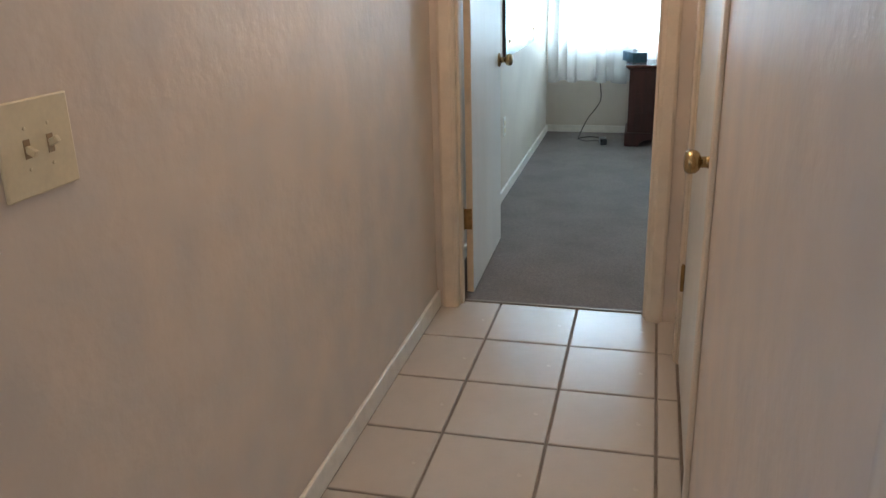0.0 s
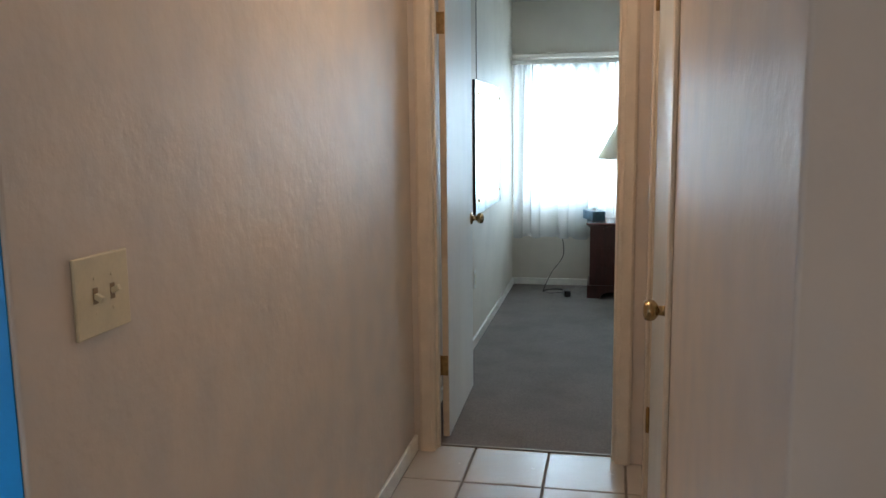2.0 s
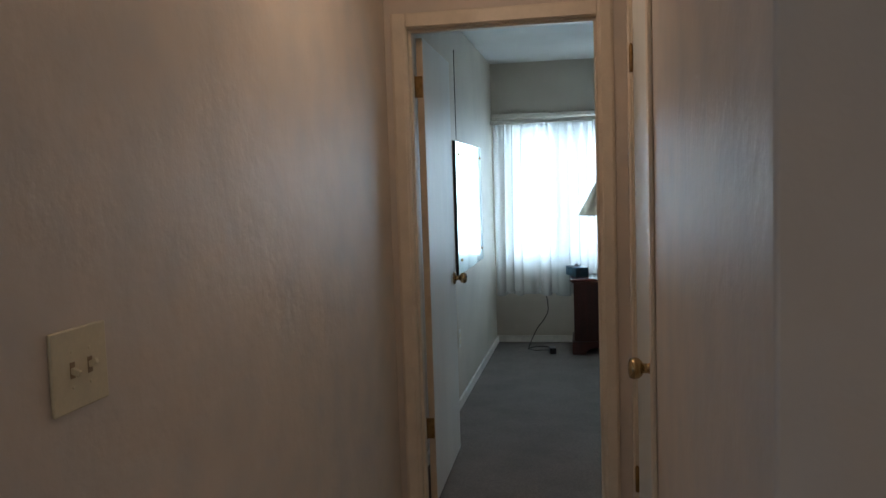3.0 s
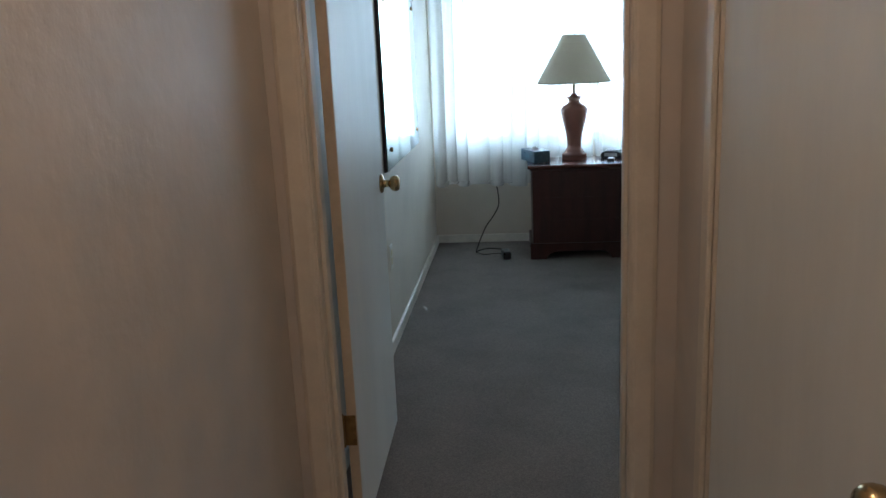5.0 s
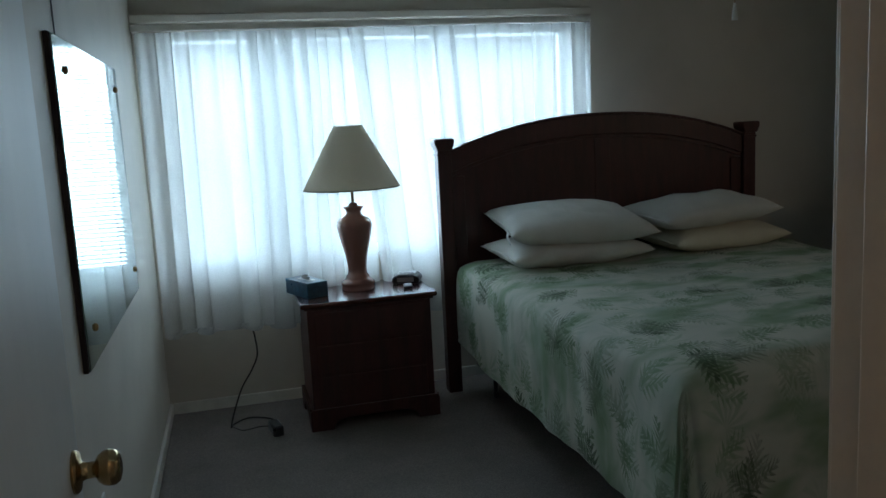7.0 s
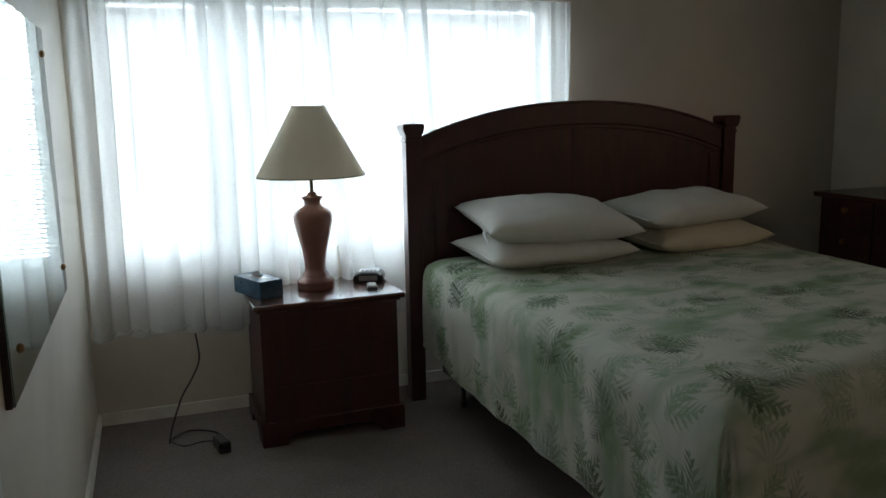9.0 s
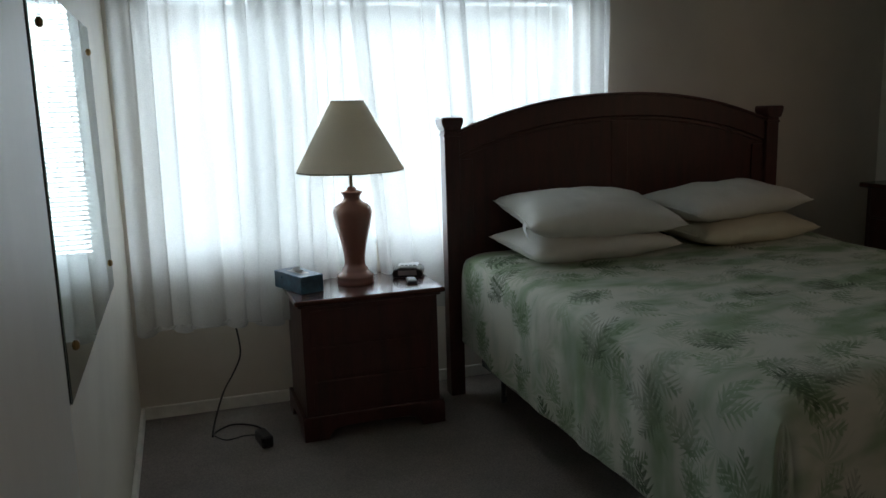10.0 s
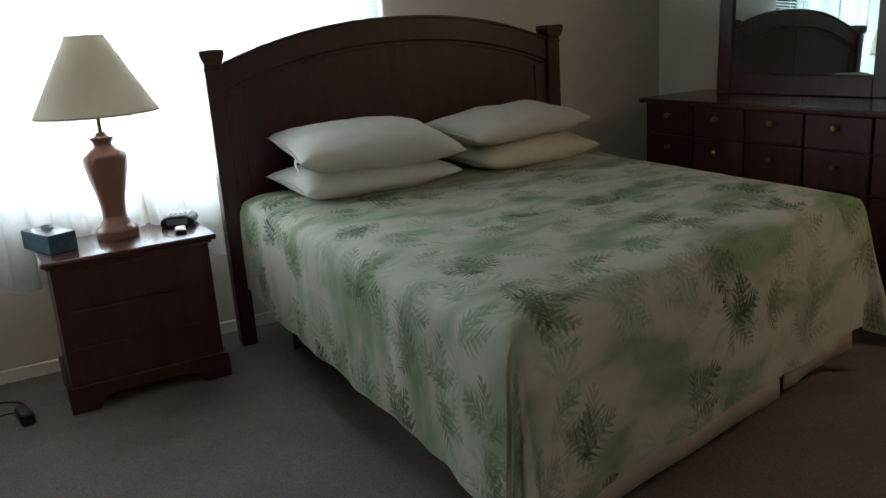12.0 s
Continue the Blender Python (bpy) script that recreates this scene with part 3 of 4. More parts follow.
baseboard("baseboard_blue", -1.2, -2.35, -1.18, -0.1, 0.185, 0.02, "tall white baseboard below the blue wall")
# end of the left hall wall: blue paint above a chair rail, white boarding below
structure("wall_blue_end", boxes((LEFT - 0.12, CORNER_L - 0.003, 0.865, LEFT - 0.005, CORNER_L, HALL_Z)), M_BLUE, "bright blue painted end of the hall wall", "wall")
structure("wainscot", boxes((LEFT - 0.12, CORNER_L - 0.006, 0.0, LEFT - 0.003, CORNER_L, 0.79), bevel=0.002), M_PALE, "pale painted boarding below the chair rail", "wall")
RAIL = [(CORNER_L, 0.78), (CORNER_L - 0.012, 0.795), (CORNER_L - 0.02, 0.825), (CORNER_L - 0.02, 0.85), (CORNER_L - 0.010, 0.863), (CORNER_L, 0.87)]
structure("trim_chair_rail", extrude_outline(RAIL, -0.105, plane="yz"), M_PALE, "pale painted chair rail on the end of the hall wall", "trim").location.x = LEFT - 0.014
structure("trim_rail_return", extrude_outline(RAIL, -0.012, plane="yz"), M_HALL, "tan painted end of the chair rail", "trim").location.x = LEFT - 0.002


def casing_leg(width, height, t):
    """Door casing: a flat back with an eased, slightly stepped face."""
    return extrude_outline([(0, 0), (width, 0), (width, -t * 0.65), (width * 0.82, -t), (width * 0.2, -t), (width * 0.12, -t * 0.7), (0, -t * 0.6)],
                           height, bevel=0.0015, plane="xy")


def doorway_trim(name, label, x0, x1, top, y_face, sign, width=0.06, t=0.014):
    """Two legs and a head of casing on one face of the wall."""
    holder = tagged(thing(name, label, "door frame"), kind="structure")
    right = joined(casing_leg(width, top + width, t))
    bmesh.ops.scale(right, verts=right.verts, vec=(1, sign, 1))
    bmesh.ops.translate(right, verts=right.verts, vec=(x1 + 0.004, y_face, 0))
    left = joined(casing_leg(width, top + width, t))
    bmesh.ops.scale(left, verts=left.verts, vec=(-1, sign, 1))
    bmesh.ops.translate(left, verts=left.verts, vec=(x0 - 0.004, y_face, 0))
    head = box(x0 - 0.003, min(y_face, y_face - sign * t), top + 0.004, x1 + 0.003, max(y_face, y_face - sign * t), top + width, bevel=0.004)
    for nm, bm in (("casing", right), ("casing", left), ("casing", head)):
        bmesh.ops.recalc_face_normals(bm, faces=bm.faces)
        part(nm, bm, M_TRIM, holder)
    return holder


trim_hall = doorway_trim("trim_doorway_hall", "cream painted casing round the bedroom doorway", DX0, DX1, DZ, WALL0, 1)
trim_room = doorway_trim("trim_doorway_bedroom", "cream painted casing round the bedroom doorway", DX0, DX1, DZ, WALL1, -1)
jamb = tagged(thing("trim_door_jamb", "cream painted door jamb with its stop", "door frame"), kind="structure")
for nm, bm in (("jamb_side", box(DX0 - 0.018, WALL0 - 0.001, 0, DX0, WALL1 + 0.001, DZ, bevel=0.002)),
               ("jamb_side", box(DX1, WALL0 - 0.001, 0, DX1 + 0.018, WALL1 + 0.001, DZ, bevel=0.002)),
               ("jamb_head", box(DX0 - 0.018, WALL0 - 0.001, DZ, DX1 + 0.018, WALL1 + 0.001, DZ + 0.018, bevel=0.002)),
               ("stop", box(DX0, 0.045, 0, DX0 + 0.011, 0.085, DZ, bevel=0.002)), ("stop", box(DX1 - 0.011, 0.045, 0, DX1, 0.085, DZ, bevel=0.002)),
               ("stop", box(DX0 + 0.011, 0.045, DZ - 0.011, DX1 - 0.011, 0.085, DZ, bevel=0.002))):
    part(nm, bm, M_TRIM, jamb)
structure("threshold", box(DX0, 0.076, -0.002, DX1, 0.092, 0.0095, bevel=0.003), material("threshold_strip", (0.30, 0.26, 0.22), 0.5, var=0.06),
          "dark strip where tile meets carpet", "threshold")


def knob_profile():
    return [(0.0325, 0.0), (0.0325, 0.004), (0.029, 0.008), (0.015, 0.011), (0.0125, 0.018), (0.0125, 0.03), (0.02, 0.034), (0.0255, 0.041),
            (0.0275, 0.050), (0.0265, 0.058), (0.022, 0.064), (0.012, 0.067), (0.004, 0.066)]


def hinge(parent, x, y, z):
    """Barrel and one leaf."""
    bm = lathe([(0.0065, -0.047), (0.0065, -0.045), (0.0072, -0.044), (0.0072, 0.044), (0.0065, 0.045), (0.004, 0.051)], 14)
    return part("hinge", moved(bm, Matrix.Translation((x, y, z))), M_BRASS_DULL, parent, "dull brass hinge")


# bedroom door, open flat beside the left wall
door = tagged(thing("door_1", "white flush bedroom door standing open with brass knob", "door", m=pose(-0.006, 0.134, 0, 0, 0, 1.25)), kind="structure")
LEAF = 0.752
leaf = part("door_leaf", box(0.015, 0.006, 0.022, 0.045, LEAF, 2.025, bevel=0.0025), M_DOOR, door)
part("door_edge", box(0.017, 0.003, 0.024, 0.043, 0.0058, 2.023), M_DOOR_EDGE, door, "bare tan hinge-side edge")
for z in (0.35, 1.82):
    hinge(door, 0.004, -0.004, z)
    part("hinge_leaf", box(0.006, 0.0002, z - 0.045, 0.041, 0.0029, z + 0.045, bevel=0.001), M_BRASS_DULL, door, "dull brass hinge leaf")
part("door_knob", moved(lathe(knob_profile(), 28, "x"), Matrix.Translation((0.045, LEAF - 0.054, 0.927))), M_BRASS, door, "round aged-brass knob")
part("latch_plate", box(0.020, LEAF - 0.0008, 0.885, 0.040, LEAF + 0.0012, 0.945), M_BRASS_DULL, door, "brass latch plate")

# closed door in the other hall wall
closet = tagged(thing("door_2", "white flush door closed in the hall wall with brass knob", "door"), kind="structure")
part("door_leaf", box(RIGHT + 0.006, RD0 + 0.003, 0.012, RIGHT + 0.041, RD1 - 0.003, 2.03, bevel=0.0025), M_DOOR, closet)
for z in (0.325, 1.82):
    hinge(closet, RIGHT + 0.0, RD1 + 0.002, z)
part("door_knob", moved(lathe(knob_profile(), 28, "x"), Matrix.Translation((RIGHT + 0.006, RD0 + 0.065, 0.927)) @ Matrix.Diagonal((-1, 1, 1, 1))), M_BRASS, closet,
     "round aged-brass knob")
trim2 = tagged(thing("trim_doorway_closet", "cream painted casing round the closed door", "door frame"), kind="structure")
for y0, y1 in ((RD0 - 0.06, RD0 - 0.004), (RD1 + 0.004, RD1 + 0.06)):
    part("casing", box(RIGHT - 0.012, y0, 0, RIGHT, y1, 2.10, bevel=0.004), M_TRIM, trim2)
part("casing", box(RIGHT - 0.012, RD0 - 0.003, 2.04, RIGHT, RD1 + 0.003, 2.10, bevel=0.004), M_TRIM, trim2)
part("jamb", boxes((RIGHT, RD0 - 0.02, 0, RIGHT + 0.12, RD0, 2.055), (RIGHT, RD1, 0, RIGHT + 0.12, RD1 + 0.02, 2.055), (RIGHT, RD0, 2.035, RIGHT + 0.12, RD1, 2.055)), M_TRIM, trim2)
structure("closet_back", boxes((RIGHT + 0.125, -1.6, 0, RIGHT + 0.18, WALL0, HALL_Z)), M_ROOM, "plain wall closing the closet", "wall")

# window
win = tagged(thing("window_1", "wide aluminium window bright with daylight behind sheers", "window"), kind="structure")
part("window_frame", boxes((WIN_X0, 3.930, WIN_Z0, WIN_X1, 3.980, WIN_Z0 + 0.035), (WIN_X0, 3.930, WIN_Z1 - 0.035, WIN_X1, 3.980, WIN_Z1),
                           (WIN_X0, 3.930, WIN_Z0 + 0.035, WIN_X0 + 0.035, 3.980, WIN_Z1 - 0.035), (WIN_X1 - 0.035, 3.930, WIN_Z0 + 0.035, WIN_X1, 3.980, WIN_Z1 - 0.035),
                           bevel=0.003), M_ALU, win)
for x in (0.73, 1.42):
    part("mullion", box(x - 0.018, 3.932, WIN_Z0 + 0.035, x + 0.018, 3.978, WIN_Z1 - 0.035, bevel=0.003), M_ALU, win)
for x0, x1 in ((WIN_X0 + 0.035, 0.712), (0.748, 1.402), (1.438, WIN_X1 - 0.035)):
    pane = part("pane", box(x0, 3.953, WIN_Z0 + 0.035, x1, 3.957, WIN_Z1 - 0.035), M_GLASS, win)
    pane.visible_shadow = False
part("window_sill", box(WIN_X0 - 0.02, 3.825, WIN_Z0 - 0.022, WIN_X1 + 0.02, 3.930, WIN_Z0, bevel=0.005), M_BASE, win)
structure("ground_outside", boxes((-60, 4.02, -0.5, 60, 120, -0.4)), M_GROUND, "lawn outside the window", "ground")

blind = thing("window_blind", "white mini blind with open slats behind the sheers", "blind")
part("headrail", box(WIN_X0 + 0.01, 3.855, WIN_Z1 - 0.035, WIN_X1 - 0.01, 3.890, WIN_Z1 - 0.002, bevel=0.003), M_BLIND, blind)
slat_mesh = None
for k in range(52):
    z = WIN_Z1 - 0.05 - k * 0.0212
    if slat_mesh is None:
        bm = bmesh.new()
        rows = [[bm.verts.new((x, 0.012 * s, 0.0022 * (1 - s * s) + 0.0035 * s)) for s in (-1, -0.33, 0.33, 1)] for x in (WIN_X0 + 0.012, WIN_X1 - 0.012)]
        for i in range(3):
            bm.faces.new((rows[0][i], rows[1][i], rows[1][i + 1], rows[0][i + 1]))
        slat_mesh = mesh_of("slat", bm, M_BLIND, True)
    ob = new("slat", slat_mesh)
    ob.parent = blind
    ob.location = (0, 3.873, z)
part("bottom_rail", box(WIN_X0 + 0.012, 3.861, WIN_Z0 + 0.004, WIN_X1 - 0.012, 3.885, WIN_Z0 + 0.016, bevel=0.003), M_BLIND, blind)
for x in (0.2, 1.07, 1.93):
    part("ladder_cord", box(x - 0.001, 3.859, WIN_Z0 + 0.016, x + 0.001, 3.861, WIN_Z1 - 0.036), M_WHITE_PL, blind)


# ---- bedroom ----
def sheer(x0, x1, z0, z1, folds, seed, y, lean=0.0, gather=0.45):
    """A gathered sheer: tight pleats at the rod that open into soft folds below."""
    rnd = random.Random(seed)
    ph = [rnd.uniform(0, 6.28) for _ in range(6)]
    nu, nv = int(folds * 14), 44
    bm = bmesh.new()
    grid = []
    for j in range(nv + 1):
        v = j / nv
        row = []
        for i in range(nu + 1):
            u = i / nu
            warp = u + 0.030 * math.sin(7 * u + ph[0]) + 0.016 * math.sin(19 * u + ph[1])
            loose = 0.5 + 0.5 * math.sin(8.3 * u + ph[2] + 1.2 * v)
            deep = 0.007 + 0.030 * min(1.0, v * 1.6) * loose
            slide = 0.35 * math.sin(3.1 * v + 11 * u + ph[3])
            a = deep * math.sin(2 * math.pi * folds * warp + slide)
            a += 0.016 * v * math.sin(2 * math.pi * folds * 0.31 * warp + ph[4]) + 0.006 * (1 - v) ** 2 * math.sin(2 * math.pi * folds * 2.3 * warp + ph[5])
            sway = 0.018 * v * math.sin(5 * u + ph[1]) * math.sin(math.pi * u) + lean * v * (1 - u) ** 2
            z = z1 - v * (z1 - z0) + (0.010 * math.sin(2 * math.pi * folds * 0.5 * warp + ph[2]) * v ** 3)
            turn = 2 * math.pi * folds * warp + slide
            over = (0.10 + gather * (0.5 + 0.5 * math.sin(5.1 * u + ph[4])) * (0.55 + 0.45 * math.sin(13 * u + ph[5]))) * (x1 - x0) / folds * min(1.0, 9 * u, 9 * (1 - u))
            row.append(bm.verts.new((x0 + u * (x1 - x0) + sway + over * math.cos(turn + 0.5), y + a, z)))
        grid.append(row)
    for a, b in zip(grid, grid[1:]):
        for i in range(nu):
            bm.faces.new((a[i], a[i + 1], b[i + 1], b[i]))
    return bm


curtain = thing("sheer_curtain", "white sheer curtains gathered on a rod, glowing with daylight", "curtain")
part("curtain_panel", sheer(-0.09, 0.985, 0.445, 1.895, 13, 3, 3.70, gather=0.75), M_SHEER, curtain, smooth=True)
part("curtain_panel", sheer(0.90, 2.185, 0.445, 1.895, 13, 8, 3.67, 0.12, 0.45), M_SHEER, curtain, smooth=True)
part("curtain_hem", sheer(-0.09, 0.985, 0.447, 0.475, 13, 3, 3.6975, gather=0.75), M_SHEER, curtain, "doubled hem", True)
rod = thing("curtain_rod", "white flat curtain rod across the window wall", "curtain rod")
part("rod", box(-0.105, 3.69, 1.90, 2.20, 3.71, 1.932, bevel=0.006), M_BASE, rod)
for x in (-0.105, 2.18):
    part("return_bracket", box(x, 3.71, 1.903, x + 0.02, 3.85, 1.929, bevel=0.004), M_BASE, rod)
structure("trim_window_header", box(ROOM_X0, 3.812, 1.955, 2.26, 3.85, 1.995, bevel=0.006), M_ROOM, "painted rail above the curtain rod", "trim")

# mirror on the left wall
mir = thing("wall_mirror", "large frameless mirror screwed to the bedroom wall", "mirror")
MY0, MY1, MZ0, MZ1 = 1.74, 2.92, 0.832, 1.678
part("backing_board", box(ROOM_X0, MY0, MZ0, ROOM_X0 + 0.013, MY1, MZ1, bevel=0.002), M_BACK, mir, "dark wooden backing board")
part("glass", box(ROOM_X0 + 0.0135, MY0 + 0.002, MZ0 + 0.002, ROOM_X0 + 0.0185, MY1 - 0.002, MZ1 - 0.002, bevel=0.003), M_MIRROR, mir, "silvered mirror glass")
for y in (MY0 + 0.135, MY1 - 0.06):
    for z in (MZ0 + 0.09, MZ1 - 0.083):
        part("screw_rosette", moved(lathe([(0.011, 0), (0.011, 0.003), (0.007, 0.007), (0.002, 0.008)], 18, "x"), Matrix.Translation((ROOM_X0 + 0.0185, y, z))),
             M_BRASS_DULL, mir, "small dark rosette screw")
part("hanging_wire", tube([(ROOM_X0 + 0.004, 1.877, MZ1), (ROOM_X0 + 0.004, 1.877, 2.0), (ROOM_X0 + 0.004, 1.877, 2.25)], 0.0022), M_CORD, mir)

outlet = thing("wall_outlet", "white duplex outlet plate on the bedroom wall", "outlet")
part("plate", box(ROOM_X0, 1.735, 0.375, ROOM_X0 + 0.006, 1.805, 0.49, bevel=0.002), M_WHITE_PL, outlet)
for z in (0.411, 0.454):
    part("socket", box(ROOM_X0 + 0.006, 1.753, z - 0.014, ROOM_X0 + 0.0085, 1.787, z + 0.014, bevel=0.001), M_IVORY, outlet)


def nightstand(m):
    """Three-drawer nightstand with a moulded top and bracket feet; origin at the front left foot."""
    w, d, h = 0.625, 0.43, 0.615
    ns = thing("nightstand", "dark cherry wood nightstand with bracket feet beside the bed", "nightstand", m=m)
    part("body", box(0.018, 0.018, 0.075, w - 0.018, d, h - 0.032, bevel=0.003), M_CHERRY, ns)
    top = box(-0.012, -0.014, h - 0.022, w + 0.012, d + 0.004, h, bevel=0.007, segs=3)
    part("top", top, M_CHERRY_H, ns, "polished overhanging top")
    part("cornice", box(0.004, 0.004, h - 0.036, w - 0.004, d, h - 0.022, bevel=0.006, segs=3), M_CHERRY, ns)
    for z0, z1 in ((0.115, 0.255), (0.263, 0.403), (0.411, 0.562)):
        part("drawer_front", box(0.05, 0.013, z0, w - 0.05, 0.018, z1, bevel=0.003), M_CHERRY, ns)
    front = [(0, 0), (0.105, 0), (0.11, 0.02), (0.135, 0.042), (0.17, 0.052), (w - 0.17, 0.052), (w - 0.135, 0.042), (w - 0.11, 0.02), (w - 0.105, 0), (w, 0),
             (w, 0.09), (w - 0.006, 0.105), (0.006, 0.105), (0, 0.09)]
    part("plinth", extrude_outline(front, 0.018, bevel=0.003), M_CHERRY, ns)
    side = [(0.018, 0), (0.10, 0), (0.115, 0.03), (0.14, 0.05), (d - 0.12, 0.05), (d - 0.1, 0.03), (d - 0.085, 0), (d, 0), (d, 0.105), (0.018, 0.105)]
    for x in (0.0, w - 0.018):
        part("side_plinth", moved(extrude_outline(side, 0.018, bevel=0.002, plane="yz"), Matrix.Translation((x, 0, 0))), M_CHERRY, ns)
    return ns


NS = pose(0.553, 3.30, 0.008, 0, 0, 0.8)
nightstand(NS)
NS_TOP = 0.623

lamp = thing("table_lamp", "rose ceramic vase lamp with a cream cone shade", "lamp", m=pose(0.853, 3.555, NS_TOP) @ Matrix.Scale(1.035, 4))
vase = part("base", lathe([(0.079, 0.0), (0.080, 0.012), (0.076, 0.022), (0.081, 0.028), (0.079, 0.036), (0.064, 0.048), (0.056, 0.056), (0.055, 0.066), (0.047, 0.072),
                           (0.0445, 0.09), (0.046, 0.12), (0.053, 0.165), (0.064, 0.21), (0.0755, 0.255), (0.083, 0.29), (0.0845, 0.31), (0.079, 0.329),
                           (0.064, 0.343), (0.046, 0.352), (0.0365, 0.361), (0.035, 0.37), (0.039, 0.381), (0.046, 0.389), (0.047, 0.394), (0.038, 0.397),
                           (0.022, 0.399), (0.02, 0.408), (0.012, 0.414)], 48), M_PINK, lamp, "glazed rose ceramic vase")
part("socket_stem", lathe([(0.007, 0.412), (0.007, 0.47), (0.016, 0.474), (0.017, 0.53), (0.01, 0.54)], 18), M_BRASS_DULL, lamp)
bulb = part("bulb", lathe([(0.012, 0.54), (0.014, 0.56), (0.028, 0.60), (0.03, 0.62), (0.022, 0.645), (0.005, 0.655)], 20), M_WHITE_PL, lamp, "unlit bulb")
cone = bmesh.new()
rings = []
for r, z in ((0.225, 0.482), (0.2252, 0.487), (0.068, 0.772), (0.066, 0.772), (0.2225, 0.487), (0.2225, 0.482)):
    rings.append([cone.verts.new((r * math.cos(2 * math.pi * k / 64), r * math.sin(2 * math.pi * k / 64), z)) for k in range(64)])
for a, b in zip(rings, rings[1:] + rings[:1]):
    for k in range(64):
        cone.faces.new((a[k], a[(k + 1) % 64], b[(k + 1) % 64], b[k]))
bmesh.ops.recalc_face_normals(cone, faces=cone.faces)
shade = part("shade", cone, M_SHADE, lamp, "cream linen cone shade", smooth=True)
for r, z in ((0.2262, 0.484), (0.0685, 0.7705)):
    trim_ring = part("shade_trim", lathe([(r - 0.002, z - 0.003), (r + 0.001, z - 0.003), (r + 0.001, z + 0.003), (r - 0.002, z + 0.003)], 64), M_SHADE_TRIM, shade, "cloth binding, darkened for the shadow inside the rim")
    bm = bmesh.new()
    bm.from_mesh(trim_ring.data)
    bmesh.ops.delete(bm, geom=[f for f in bm.faces if len(f.verts) > 4], context="FACES")
    bm.to_mesh(trim_ring.data)
    bm.free()
part("harp", joined(tube([(-0.012, 0, 0.535), (-0.05, 0, 0.60), (-0.045, 0, 0.72), (0, 0, 0.765), (0.045, 0, 0.72), (0.05, 0, 0.60), (0.012, 0, 0.535)], 0.002)), M_BRASS_DULL, lamp)
part("finial", lathe([(0.003, 0.752), (0.006, 0.756), (0.006, 0.764), (0.003, 0.769), (0.001, 0.770)], 16), M_BRASS_DULL, lamp)
for k in range(3):
    a = 2 * math.pi * k / 3
    part("spoke", tube([(0, 0, 0.766), (0.067 * math.cos(a), 0.067 * math.sin(a), 0.769)], 0.0015), M_BRASS_DULL, lamp)

tissue = thing("tissue_box", "dark blue cardboard tissue box on the nightstand", "tissue box", m=pose(0.597, 3.535, NS_TOP, 0, 0, 112))
part("carton", box(-0.115, -0.055, 0, 0.115, 0.055, 0.075, bevel=0.003), M_TISSUE, tissue)
part("opening_film", box(-0.06, -0.02, 0.0752, 0.06, 0.02, 0.0765, bevel=0.0005), M_SILVER, tissue, "clear oval film opening")
sheet = bmesh.new()
grid = [[sheet.verts.new((-0.035 + 0.07 * i / 8, 0.012 * math.sin(2.2 * i + j), 0.076 + 0.025 * j / 5 * (1 - abs(i - 4) / 7))) for i in range(9)] for j in range(6)]
for a, b in zip(grid, grid[1:]):
    for i in range(8):
        sheet.faces.new((a[i], a[i + 1], b[i + 1], b[i]))
part("tissue", sheet, M_PAPER, tissue, "white paper tissue pulled up", True)

phone = thing("clock_radio", "small rounded black and silver clock radio", "clock radio", m=pose(1.11, 3.60, NS_TOP, 0, 0, -20) @ Matrix.Diagonal((1.05, 1.0, 0.82, 1)))
body = extrude_outline([(-0.062, 0.0), (0.062, 0.0), (0.068, 0.02), (0.062, 0.042), (0.035, 0.056), (-0.03, 0.058), (-0.06, 0.044), (-0.068, 0.02)], 0.13, bevel=0.008)
part("body", moved(body, Matrix.Translation((0, -0.065, 0))), M_BLACK, phone)
part("top_panel", moved(box(-0.042, -0.045, 0.0, 0.045, 0.05, 0.006, bevel=0.0025), Matrix.Translation((0, 0, 0.056))), M_SILVER, phone, "silver top with buttons")
for k in range(4):
    part("button", box(-0.03 + 0.018 * k, -0.035, 0.061, -0.018 + 0.018 * k, -0.02, 0.0645, bevel=0.001), M_BLACK, phone)
part("dial_face", box(-0.04, -0.0675, 0.015, 0.04, -0.0645, 0.042, bevel=0.001), M_SILVER, phone)
remote = thing("remote_control", "small dark remote control lying on the nightstand", "remote", m=pose(1.08, 3.44, NS_TOP, 0, 0, -10))
part("body", box(-0.022, -0.04, 0, 0.022, 0.05, 0.016, bevel=0.005), M_BLACK, remote)
part("keypad", box(-0.015, -0.015, 0.0155, 0.015, 0.042, 0.0175, bevel=0.001), M_SILVER, remote, "pale key field")

cord = thing("power_cord", "dark power cord trailing from the curtain onto the carpet", "cable")
part("cable", tube([(0.31, 3.785, 0.66), (0.315, 3.785, 0.50), (0.335, 3.775, 0.38), (0.338, 3.755, 0.29), (0.30, 3.715, 0.22), (0.25, 3.655, 0.16), (0.205, 3.575, 0.07),
                    (0.185, 3.515, 0.014), (0.20, 3.555, 0.014), (0.27, 3.615, 0.014), (0.36, 3.575, 0.014), (0.40, 3.495, 0.016), (0.395, 3.425, 0.022)], 0.0042), M_CORD, cord)
part("thin_cable", tube([(0.19, 3.525, 0.011), (0.24, 3.455, 0.011), (0.32, 3.475, 0.011), (0.38, 3.455, 0.012)], 0.0025), M_CORD, cord)
